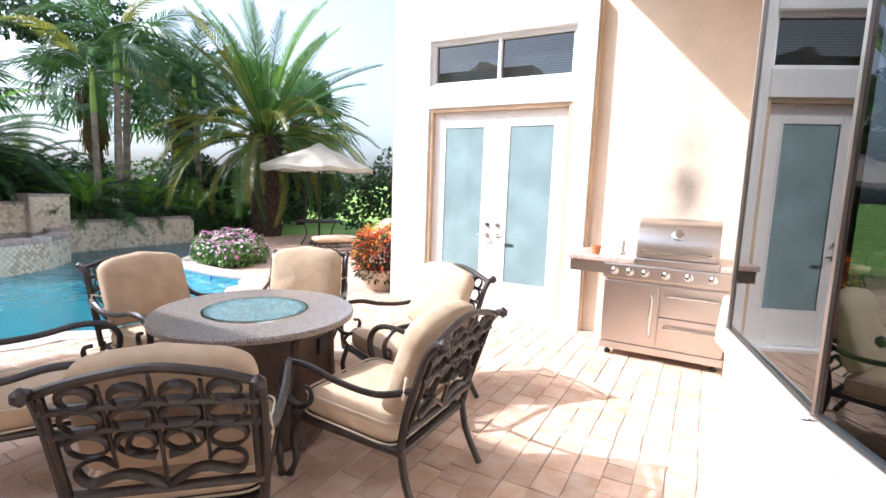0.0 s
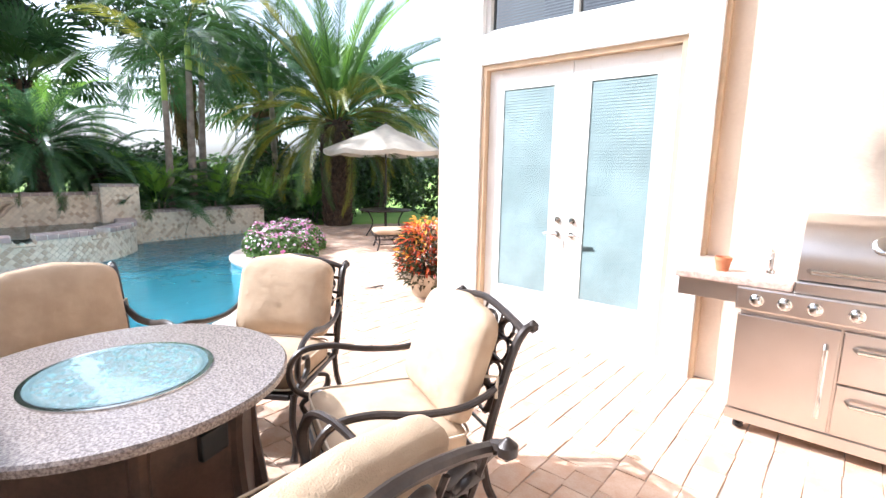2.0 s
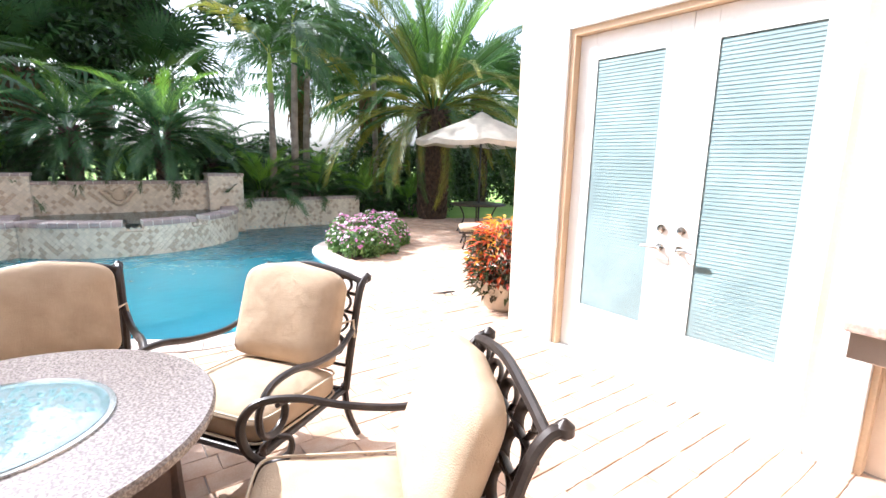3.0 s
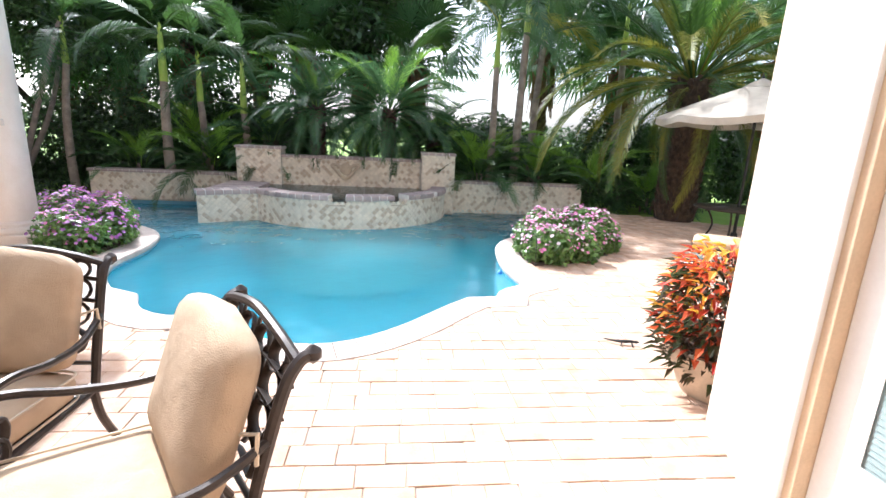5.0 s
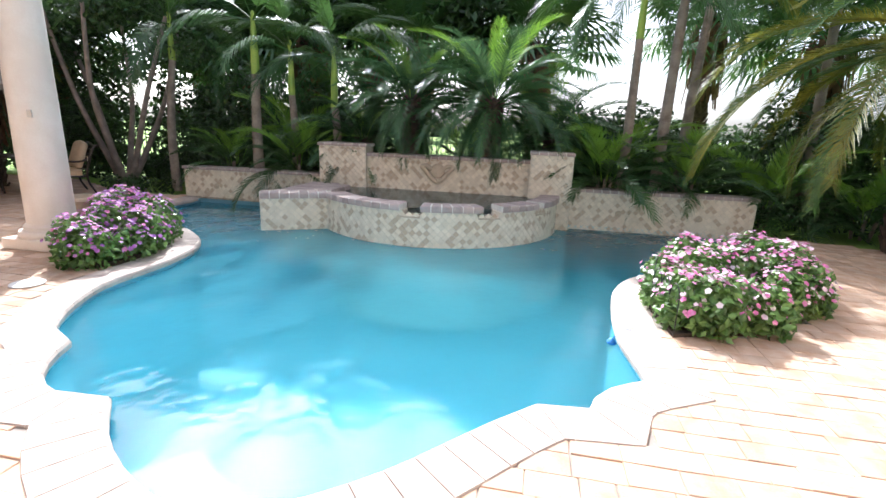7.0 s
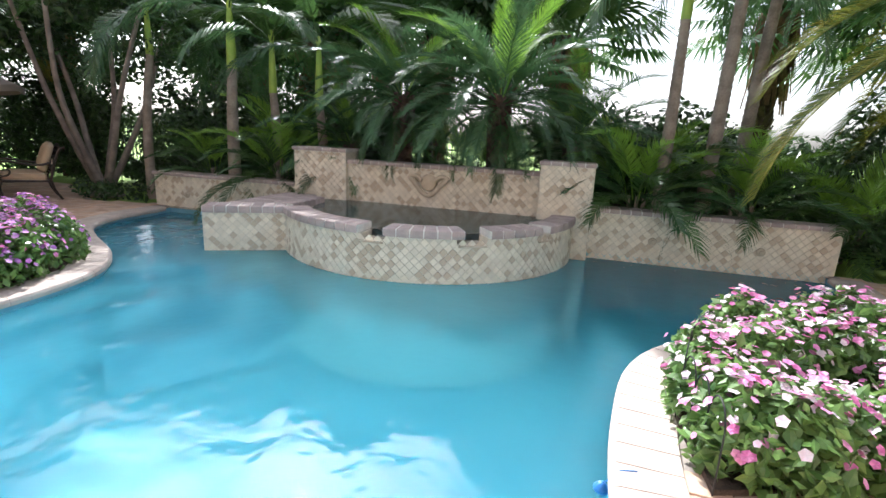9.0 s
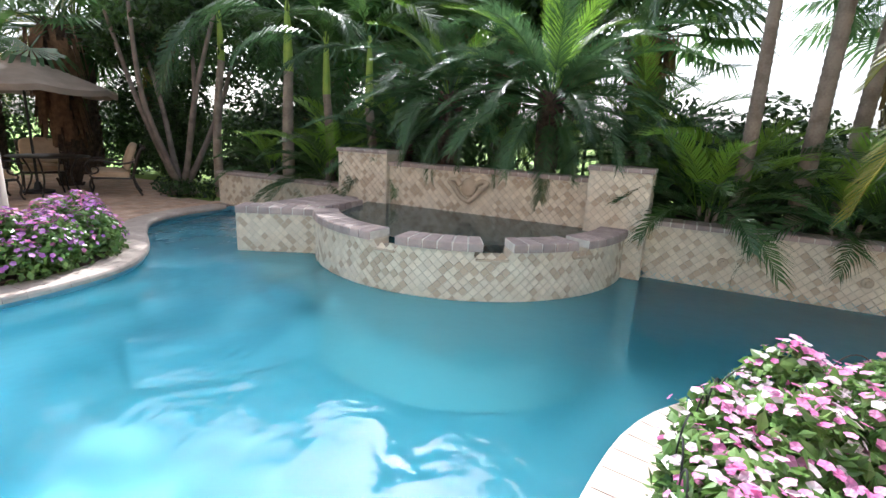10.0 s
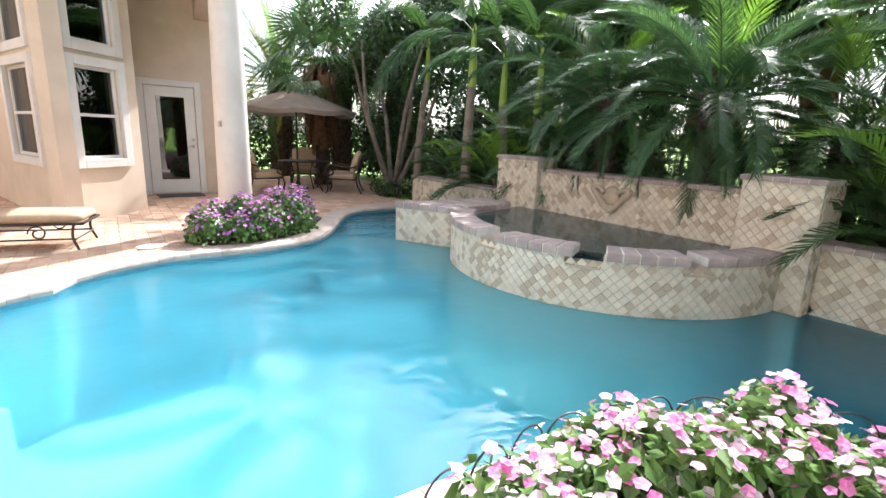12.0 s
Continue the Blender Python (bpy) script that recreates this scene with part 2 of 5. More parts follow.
M["skirt"] = mat("dead_frond_skirt", (0.20, 0.115, 0.065), 0.95, col2=(0.10, 0.058, 0.035), scale=10, fine=70, bump=0.3, trans=0.15)
M["frond"] = mat("palm_frond", (0.085, 0.17, 0.038), 0.34, col2=(0.06, 0.125, 0.032), scale=3, fine=40, bump=0.0, per=0.4, trans=0.35)
M["frond_blue"] = mat("deep_palm_frond", (0.10, 0.19, 0.075), 0.24, col2=(0.07, 0.14, 0.055), scale=3, fine=40, bump=0.0, per=0.4, trans=0.32)
M["frond_gold"] = mat("golden_frond", (0.30, 0.27, 0.035), 0.42, col2=(0.13, 0.17, 0.03), scale=1.6, fine=30, bump=0.0, per=0.35, trans=0.4)
M["frond_new"] = mat("new_frond", (0.22, 0.40, 0.05), 0.4, scale=3, fine=40, bump=0.0, per=0.2, trans=0.4)
M["leaf"] = mat("shrub_leaf", (0.06, 0.115, 0.03), 0.38, col2=(0.035, 0.075, 0.022), scale=3, fine=30, bump=0.0, per=0.5, island=True, trans=0.3)
M["leaf_light"] = mat("bedding_leaf", (0.22, 0.36, 0.10), 0.3, col2=(0.11, 0.22, 0.055), scale=6, fine=30, bump=0.0, per=0.4, island=True, trans=0.3)
M["petal_pink"] = mat("pink_petal", (0.74, 0.17, 0.46), 0.6, col2=(0.82, 0.40, 0.64), scale=9, fine=40, bump=0.0, per=0.2, island=True, trans=0.3)
M["petal_white"] = mat("pale_petal", (0.86, 0.62, 0.76), 0.6, col2=(0.88, 0.80, 0.84), scale=9, fine=40, bump=0.0, per=0.1, island=True, trans=0.3)
M["petal_purple"] = mat("purple_petal", (0.46, 0.15, 0.52), 0.6, col2=(0.62, 0.30, 0.66), scale=9, fine=40, bump=0.0, per=0.3, island=True, trans=0.3)
M["croton_red"] = mat("croton_red_leaf", (0.58, 0.045, 0.04), 0.34, col2=(0.76, 0.17, 0.04), scale=7, fine=40, bump=0.0, per=0.35, island=True, trans=0.3)
M["croton_yellow"] = mat("croton_yellow_leaf", (0.75, 0.55, 0.05), 0.38, col2=(0.80, 0.32, 0.05), scale=7, fine=40, bump=0.0, per=0.3, island=True, trans=0.3)
M["croton_dark"] = mat("croton_dark_leaf", (0.10, 0.06, 0.035), 0.35, col2=(0.05, 0.09, 0.03), scale=7, fine=40, bump=0.0, per=0.5, island=True, trans=0.25)
M["bark"] = mat("pale_bark", (0.26, 0.215, 0.185), 0.9, col2=(0.16, 0.13, 0.11), scale=6, fine=60, bump=0.4)
M["far"] = mat("far_foliage", (0.10, 0.14, 0.06), 0.9, col2=(0.06, 0.09, 0.04), scale=0.6, fine=8, bump=0.4)
M["roof"] = mat("roof_tile", (0.42, 0.26, 0.19), 0.85, scale=5, fine=60, bump=0.4)


# ---- mesh helpers ----
class G:
    """Vertices and faces gathered for one mesh."""

    def __init__(self):
        self.v, self.f = [], []

    def add(self, v, f):
        n = len(self.v)
        self.v.extend(v)
        self.f.extend(tuple(i + n for i in q) for q in f)
        return self

    def box(self, x0, y0, z0, x1, y1, z1, bevel=0.0, m=None):
        b = min(bevel, (x1 - x0) / 2.01, (y1 - y0) / 2.01, (z1 - z0) / 2.01)
        if b <= 0:
            v = [(x, y, z) for z in (z0, z1) for y in (y0, y1) for x in (x0, x1)]
            f = [(0, 2, 3, 1), (4, 5, 7, 6), (0, 1, 5, 4), (2, 6, 7, 3), (0, 4, 6, 2), (1, 3, 7, 5)]
        else:
            bm = bmesh.new()
            bmesh.ops.create_cube(bm, size=1)
            for w in bm.verts:
                w.co = ((x0 + x1) / 2 + w.co.x * (x1 - x0), (y0 + y1) / 2 + w.co.y * (y1 - y0), (z0 + z1) / 2 + w.co.z * (z1 - z0))
            bmesh.ops.bevel(bm, geom=list(bm.edges), offset=b, segments=2, profile=0.6, affect="EDGES")
            bm.verts.ensure_lookup_table()
            v, f = [tuple(w.co) for w in bm.verts], [tuple(w.index for w in q.verts) for q in bm.faces]
            bm.free()
        if m is not None:
            v = [tuple(m @ Vector(p)) for p in v]
        return self.add(v, f)

    def tube(self, pts, r, n=8, cap=True, flat=1.0):
        pts = [Vector(p) for p in pts]
        rs = r if isinstance(r, (list, tuple)) else [r] * len(pts)
        v, f = [], []
        side = None
        for i, p in enumerate(pts):
            d = (pts[min(i + 1, len(pts) - 1)] - pts[max(i - 1, 0)]).normalized()
            if side is None:
                side = d.orthogonal().normalized()
            side = (side - d * side.dot(d)).normalized()
            up = d.cross(side)
            for k in range(n):
                a = 2 * math.pi * k / n
                v.append(tuple(p + side * math.cos(a) * rs[i] + up * math.sin(a) * rs[i] * flat))
        for i in range(len(pts) - 1):
            for k in range(n):
                f.append((i * n + k, i * n + (k + 1) % n, (i + 1) * n + (k + 1) % n, (i + 1) * n + k))
        if cap:
            f += [tuple(range(n))[::-1], tuple((len(pts) - 1) * n + k for k in range(n))]
        return self.add(v, f)

    def lathe(self, prof, n=24, at=(0, 0, 0)):
        v, f = [], []
        for r, z in prof:
            for k in range(n):
                a = 2 * math.pi * k / n
                v.append((at[0] + r * math.cos(a), at[1] + r * math.sin(a), at[2] + z))
        for i in range(len(prof) - 1):
            for k in range(n):
                f.append((i * n + k, i * n + (k + 1) % n, (i + 1) * n + (k + 1) % n, (i + 1) * n + k))
        f += [tuple(range(n))[::-1], tuple((len(prof) - 1) * n + k for k in range(n))]
        return self.add(v, f)

    def prism(self, poly, z0, z1):
        n = len(poly)
        v = [(x, y, z0) for x, y in poly] + [(x, y, z1) for x, y in poly]
        f = [tuple(range(n))[::-1], tuple(range(n, 2 * n))]
        f += [(k, (k + 1) % n, n + (k + 1) % n, n + k) for k in range(n)]
        return self.add(v, f)

    def pane(self, s0, z0, s1, z1, y, m):
        """One sheet of glass, facing out of the wall."""
        return self.add([tuple(m @ Vector(p)) for p in ((s0, y, z0), (s1, y, z0), (s1, y, z1), (s0, y, z1))], [(0, 1, 2, 3)])

    def mesh(self, name, smooth=False):
        me = bpy.data.meshes.new(name)
        me.from_pydata(self.v, [], self.f)
        me.validate()
        if smooth:
            me.shade_smooth()
            me.set_sharp_from_angle(angle=radians(40))
        return me


def smooth_path(pts, k=6, closed=False):
    """Catmull-Rom through the points."""
    pts = [Vector(p) for p in pts]
    n, out = len(pts), []
    for i in range(n if closed else n - 1):
        g = (lambda j: pts[j % n]) if closed else (lambda j: pts[max(0, min(n - 1, j))])
        a, b, c, d = g(i - 1), g(i), g(i + 1), g(i + 2)
        for s in range(k):
            t = s / k
            out.append(0.5 * (2 * b + (c - a) * t + (2 * a - 5 * b + 4 * c - d) * t * t + (3 * b - a - 3 * c + d) * t ** 3))
    if not closed:
        out.append(pts[-1])
    return out


def part(name, g, material, parent=None, label="", smooth=False):
    me = g if isinstance(g, bpy.types.Mesh) else g.mesh(name, smooth)
    if not me.materials:
        me.materials.append(M[material] if isinstance(material, str) else material)
    ob = new(name, me)
    if parent:
        ob.parent = parent
    if label:
        ob["label"] = label
    return ob


def thing(name, label, category, group="", at=None, kind=""):
    ob = tagged(new(name), label, category, group, kind)
    if at is not None:
        ob.matrix_basis = at
    return ob


def structure(name, g, material, label="", category="", smooth=False):
    return tagged(part(name, g, material, smooth=smooth), label, category or name.split("_")[0], kind="structure")


# ---- the pool's outline and the ground ----
def inside(poly, x, y):
    c = False
    for (x0, y0), (x1, y1) in zip(poly, poly[1:] + poly[:1]):
        if (y0 > y) != (y1 > y) and x < (x1 - x0) * (y - y0) / (y1 - y0) + x0:
            c = not c
    return c


def run(*pts):
    return [(p.x, p.y) for p in smooth_path([(x, y, 0) for x, y in pts], 7)]


WALL_X = -11.40          # face of the garden walls behind the pool
near_shore = run((-5.01, 2.16), (-4.73, 2.43), (-4.52, 2.77), (-4.44, 3.07), (-4.52, 3.41), (-4.81, 3.79), (-5.26, 4.19), (-5.52, 4.45))
right_step = run((-5.55, 4.75), (-5.70, 4.80), (-5.84, 4.92), (-5.98, 5.15))
bed_shore = run((-6.62, 5.07), (-7.15, 5.10), (-7.90, 5.24), (-8.45, 5.62), (-9.05, 6.40), (-9.75, 7.20), (-10.5, 7.62), (WALL_X, 7.74))
far_left = run((WALL_X, -2.10), (-11.0, -2.02), (-10.3, -1.95), (-9.64, -1.66), (-9.16, -1.02), (-8.66, -0.18), (-8.12, 0.34), (-7.40, 0.54), (-6.60, 0.56), (-6.15, 0.72), (-5.86, 0.89), (-5.69, 1.02))
left_step = run((-5.53, 1.33), (-5.30, 1.44), (-5.11, 1.60), (-4.99, 1.81))
POOL = near_shore + right_step + bed_shore + far_left + left_step
DECK = [(1.35, 11.5), (-9.6, 11.5), (-11.0, 9.0), (WALL_X - 0.1, 7.6), (WALL_X - 0.1, -2.4), (-11.2, -3.6), (-12.6, -6.2), (-12.6, -9.0), (1.35, -9.0)]


def holed(name, outer, hole, z, material, label):
    bm = bmesh.new()
    edges = []
    for loop in (outer, hole):
        vs = [bm.verts.new((x, y, z)) for x, y in loop]
        edges += [bm.edges.new((a, b)) for a, b in zip(vs, vs[1:] + vs[:1])]
    bmesh.ops.triangle_fill(bm, edges=edges, use_beauty=True, use_dissolve=False)
    bmesh.ops.recalc_face_normals(bm, faces=bm.faces)
    for f in bm.faces:
        if f.normal.z < 0:
            f.normal_flip()
    me = bpy.data.meshes.new(name)
    bm.to_mesh(me)
    bm.free()
    return structure(name, me, material, label)


FAR = [(600 * math.cos(a), 600 * math.sin(a)) for a in (2 * math.pi * k / 48 for k in range(48))]
ground = holed("ground", FAR, POOL, -0.10, "grass", "sunlit green lawn that runs to the horizon")
deck = holed("deck_bed", DECK, POOL, -0.008, "mortar", "sand joints under the paved pool deck")

# basin: plaster walls, floor and a shallow shelf
g = G()
n = len(POOL)
g.add([(x, y, -0.03) for x, y in POOL] + [(x, y, -1.35) for x, y in POOL], [(k, (k + 1) % n, n + (k + 1) % n, n + k) for k in range(n)])
structure("pool_basin", g, "plaster", "blue plastered pool shell under water", "pool")
xs = [p[0] for p in POOL]
ys = [p[1] for p in POOL]
g = G().box(min(xs) - 0.1, min(ys) - 0.1, -1.45, max(xs) + 0.1, max(ys) + 0.1, -1.35)
structure("pool_floor", g, "plaster", "pale blue plaster floor of the pool", "pool")
# shelf and steps in the corner by the left bed
for k, (r, z) in enumerate(((3.0, -0.22), (3.4, -0.50), (3.8, -0.80))):
    ring = [(-10.9 + r * math.cos(a), -1.9 + r * 0.93 * math.sin(a)) for a in (radians(d) for d in range(-20, 110, 5))]
    g = G().prism([(-11.35, -2.15)] + ring + [(-11.35, 0.4)], -1.34 + 0.002 * k, z)
    structure("pool_step", g, "shelf", "shallow plastered entry shelf of the pool", "pool step")
# pale bench under water along the round end
end = near_shore
inner = [(-5.75 + (x + 5.75) * 0.55, 3.22 + (y - 3.22) * 0.72) for x, y in end[::-1]]
structure("pool_bench", G().prism(end + inner, -1.34, -0.50), "bench", "pale plastered bench under the water", "pool step")
bm = bmesh.new()
vs = [bm.verts.new((x, y, -0.105)) for x, y in POOL]
es = [bm.edges.new((a, b)) for a, b in zip(vs, vs[1:] + vs[:1])]
bmesh.ops.triangle_fill(bm, edges=es, use_beauty=True)
for f in bm.faces:
    f.normal_update()
    if f.normal.z < 0:
        f.normal_flip()
me = bpy.data.meshes.new("water")
bm.to_mesh(me)
bm.free()
water = structure("water", me, "water", "clear turquoise pool water with small ripples", "water")
water.visible_shadow = False

# coping stones along the pool's rim
coping = tagged(new("pool_coping"), "bullnose stone coping round the pool", "coping", kind="structure")


def resample(loop, step):
    """Points along a closed loop at about even steps that keep its corners."""
    n = len(loop)
    corner = []
    for i in range(n):
        u, v = loop[i] - loop[i - 1], loop[(i + 1) % n] - loop[i]
        if u.length > 1e-4 and v.length > 1e-4 and u.normalized().dot(v.normalized()) < 0.85:
            corner.append(i)
    out = []
    for a, b in zip(corner, corner[1:] + [corner[0] + n]):
        chain = [loop[k % n] for k in range(a, b + 1)]
        total = sum((q - p).length for p, q in zip(chain, chain[1:]))
        m = max(1, round(total / step))
        k, gone = 0, 0.0
        for i in range(m):
            want = total * i / m
            while k < len(chain) - 2 and gone + (chain[k + 1] - chain[k]).length < want:
                gone += (chain[k + 1] - chain[k]).length
                k += 1
            d = (chain[k + 1] - chain[k]).length
            out.append(chain[k].lerp(chain[k + 1], (want - gone) / d if d else 0))
    return out


loop = [Vector(POOL[0])]
for x, y in POOL[1:]:
    if (Vector((x, y)) - loop[-1]).length > 0.01:
        loop.append(Vector((x, y)))
area = sum(a.x * b.y - b.x * a.y for a, b in zip(loop, loop[1:] + loop[:1]))
sign = 1 if area > 0 else -1
stations = resample(loop, 0.165)
n = len(stations)
outward = []
for i in range(n):
    u, v = (stations[i] - stations[i - 1]).normalized(), (stations[(i + 1) % n] - stations[i]).normalized()
    nu, nv = Vector((u.y, -u.x)) * sign, Vector((v.y, -v.x)) * sign
    h = (nu + nv).normalized()
    outward.append(h / max(0.62, h.dot(nu)))
RIM = [tuple(p + a * 0.22) for p, a in zip(stations, outward)]
for i in range(n):
    p, q, a, b = stations[i], stations[(i + 1) % n], outward[i], outward[(i + 1) % n]
    mid = (p + q) / 2
    if mid.x < WALL_X + 0.12 or (p - q).length > 0.5:
        continue
    w = 0.29
    quad = (p - a * 0.035, q - b * 0.035, q + b * w, p + a * w)
    cen = sum(quad, Vector((0, 0))) / 4
    rings = []
    for shrink, inner, z in ((0.975, 0.0, -0.055), (0.988, 0.0, -0.02), (0.985, 0.012, 0.001), (0.955, 0.03, 0.009)):
        base = (quad[0] + a * inner, quad[1] + b * inner, quad[2], quad[3])
        rings += [((cen + (k - cen) * shrink) - cen).to_tuple() + (z,) for k in base]
    f = [(3, 2, 1, 0), (12, 13, 14, 15)] + [(4 * r + k, 4 * r + (k + 1) % 4, 4 * r + 4 + (k + 1) % 4, 4 * r + 4 + k) for r in range(3) for k in range(4)]
    if sign < 0:
        f = [k[::-1] for k in f]
    o = part("coping_stone", G().add(rings, f), "coping", coping)
    o.location = (cen.x, cen.y, 0)


# ---- garden walls and spa ----
def frame_to(p0, p1):
    """x along p0 to p1, y to its left, z up."""
    d = Vector((p1[0] - p0[0], p1[1] - p0[1], 0))
    return Matrix.Translation((p0[0], p0[1], 0)) @ Matrix.Rotation(math.atan2(d.y, d.x), 4, "Z"), d.length


def tile_wall(curve, z0, z1, step=0.070):
    """Diamond tiles on a face. curve(s) gives the place and the outward normal; s runs to its length."""
    place, length = curve
    h = step / math.sqrt(2)
    rows = int((z1 - z0) / h) + 2
    out = []
    for r in range(rows):
        for c in range(int(length / (2 * h)) + 2):
            s = c * 2 * h + (h if r % 2 else 0)
            z = z0 + r * h
            if s < 0.02 or s > length - 0.02 or z < z0 + 0.02 or z > z1 - 0.01:
                continue
            out.append((s, z))
    tiles = []
    for s, z in out:
        k = min(h * 0.93, s, length - s)
        kz = min(h * 0.93, z - z0, z1 - z)
        p, nr = place(s)
        t = Vector((-nr.y, nr.x, 0))
        tiles.append((p, nr, t, k, kz, z))
    return tiles


def straight(p0, p1):
    d = Vector((p1[0] - p0[0], p1[1] - p0[1], 0))
    ln = d.length
    d.normalize()
    nr = Vector((d.y, -d.x, 0))
    return (lambda s: (Vector((p0[0], p0[1], 0)) + d * s, nr)), ln


def arc(cx, cy, r, a0, a1):
    ln = abs(a1 - a0) * r

    def place(s):
        a = a0 + (a1 - a0) * s / ln
        nr = Vector((math.cos(a), math.sin(a), 0))
        return Vector((cx, cy, 0)) + nr * r, nr
    return place, ln


def lay_tiles(owner, tiles, single):
    """Tiles as pieces of their own (single) or joined into one mesh."""
    g = G()
    for p, nr, t, k, kz, z in tiles:
        o = p + nr * 0.002
        dep = nr * 0.007
        ring = [(t * a + Vector((0, 0, b))) for a, b in ((k, 0), (0, kz), (-k, 0), (0, -kz))]
        cen = o + Vector((0, 0, z))
        back = [tuple(q) for q in ring]
        front = [tuple(q * 0.94 + dep) for q in ring]
        f = [(4, 5, 6, 7), (0, 1, 5, 4), (1, 2, 6, 5), (2, 3, 7, 6), (3, 0, 4, 7)]
        if single:
            o2 = part("tile", G().add(back + front, f), "tile", owner)
            o2.location = cen
        else:
            g.add([tuple(cen + Vector(q)) for q in back + front], f)
    if not single and g.f:
        o2 = part("tile_field", g, "tile_field", owner)
        o2["kind"] = "stuff"


def cap_run(owner, curve, w_in, w_out, z0, z1, step=0.13, skip=()):
    """Bullnose cap bricks along a curve."""
    place, length = curve
    m = max(1, int(length / step))
    bed = G()
    for i in range(m):
        s0, s1 = length * i / m, length * (i + 1) / m
        if any(a < (s0 + s1) / 2 < b for a, b in skip):
            continue
        (p, a), (q, b) = place(s0 + 0.006), place(s1 - 0.006)
        base = [p + a * w_out, q + b * w_out, q - b * w_in, p - a * w_in]
        (p2, a2), (q2, b2) = place(s0), place(s1)
        bed.prism([tuple(k)[:2] for k in (p2 + a2 * (w_out - 0.014), q2 + b2 * (w_out - 0.014), q2 - b2 * (w_in - 0.014), p2 - a2 * (w_in - 0.014))], z0 + 0.002, z1 - 0.007)
        cen = sum(base, Vector()) / 4
        z = (z0, z0 + (z1 - z0) * 0.35, z1 - 0.012, z1)
        sh = (0.985, 1.0, 0.97, 0.90)
        v = [((k.x - cen.x) * s, (k.y - cen.y) * s, zz) for zz, s in zip(z, sh) for k in base]
        f = [(3, 2, 1, 0), (12, 13, 14, 15)] + [(4 * r + k, 4 * r + (k + 1) % 4, 4 * r + 4 + (k + 1) % 4, 4 * r + 4 + k) for r in range(3) for k in range(4)]
        o = part("cap_brick", G().add(v, f), "cap", owner)
        o.location = cen
    part("cap_mortar", bed, "cap_mortar", owner)


def garden_wall(name, y0, y1, x, thick, z1, label, single=False):
    ob = structure(name, G().box(x - thick, y0, -1.3, x, y1, z1), "grout", label, "wall")
    face = straight((x, y0), (x, y1))
    lay_tiles(ob, tile_wall(face, -0.16, z1), single)
    # far faces that close the ends
    cap_run(ob, straight((x - thick / 2, y0 - 0.02), (x - thick / 2, y1 + 0.02)), thick / 2 + 0.03, thick / 2 + 0.04, z1, z1 + 0.055)
    return ob


wl = garden_wall("wall_left", -2.45, 0.48, WALL_X - 0.05, 0.30, 0.53, "low garden wall of diamond travertine tiles with a brick cap")
wr = garden_wall("wall_right", 4.93, 7.82, WALL_X, 0.30, 0.53, "low garden wall of diamond travertine tiles with a brick cap")
wc = garden_wall("wall_center", 1.36, 4.25, WALL_X + 0.02, 0.32, 0.95, "raised tiled wall behind the spa with a brick cap")
wpl = garden_wall("pillar_left", 0.48, 1.36, WALL_X + 0.10, 0.42, 1.11, "tiled pillar beside the spa wall with a stone cap")
lay_tiles(wpl, tile_wall(straight((WALL_X - 0.32, 0.48), (WALL_X + 0.10, 0.48)), -0.16, 1.11), False)
wpr = garden_wall("pillar_right", 4.25, 4.93, WALL_X + 0.20, 0.52, 1.11, "tiled pillar beside the spa wall with a stone cap")
lay_tiles(wpr, tile_wall(straight((WALL_X + 0.20, 4.93), (WALL_X - 0.32, 4.93)), -0.16, 1.11), False)
lay_tiles(wpr, tile_wall(straight((WALL_X - 0.32, 4.25), (WALL_X + 0.20, 4.25)), 0.3, 1.11), False)

# the spa: a round front with spillway notches and a straight wing
SC, SR = (-11.20, 2.75), 1.97
A0, A1 = radians(-50), radians(90)
spa = tagged(new("spa"), "raised round spa with tiled wall and brick cap", "spa", kind="structure")
sarc = arc(SC[0], SC[1], SR, A0, A1)
notches = tuple((radians(a + 50) * SR, radians(b + 50) * SR) for a, b in ((-4.5, 3.2), (26.6, 35.2), (56.0, 62.8)))
g = G()
m = 70
ins = arc(SC[0], SC[1], SR - 0.24, A0, A1)
for i in range(m):
    s0, s1 = sarc[1] * i / m, sarc[1] * (i + 1) / m
    low = any(a < (s0 + s1) / 2 < b for a, b in notches)
    zt = 0.30 if low else 0.385
    q = []
    for s in (s0, s1):
        q.append(sarc[0](s)[0])
        q.append(ins[0](s * ins[1] / sarc[1])[0])
    poly = [(q[0].x, q[0].y), (q[2].x, q[2].y), (q[3].x, q[3].y), (q[1].x, q[1].y)]
    g.prism(poly, -1.3, zt)
part("spa_wall", g, "grout", spa)
P0 = (-9.46, 0.38)
P1 = tuple(sarc[0](0)[0])[:2]
d = Vector((P1[0] - P0[0], P1[1] - P0[1]))
nrm = Vector((-d.y, d.x)).normalized()
g = G().prism([P0, P1, (P1[0] - 0.55, P1[1] - 0.12), (-10.0, 0.9), (-11.30, 0.9), (-11.30, 0.38)], -1.3, 0.375)
wing = part("spa_wing", g, "grout", spa, "tiled wing wall of the spa")
lay_tiles(spa, tile_wall(sarc, -0.16, 0.385), False)
lay_tiles(spa, tile_wall(straight(P0, P1), -0.16, 0.375), True)
lay_tiles(spa, tile_wall(straight((-11.3, 0.38), P0), -0.16, 0.375), False)
cap_run(spa, arc(SC[0], SC[1], SR - 0.12, A0, A1), 0.17, 0.16, 0.385, 0.47, 0.13, tuple((a * (SR - 0.12) / SR, b * (SR - 0.12) / SR) for a, b in notches))
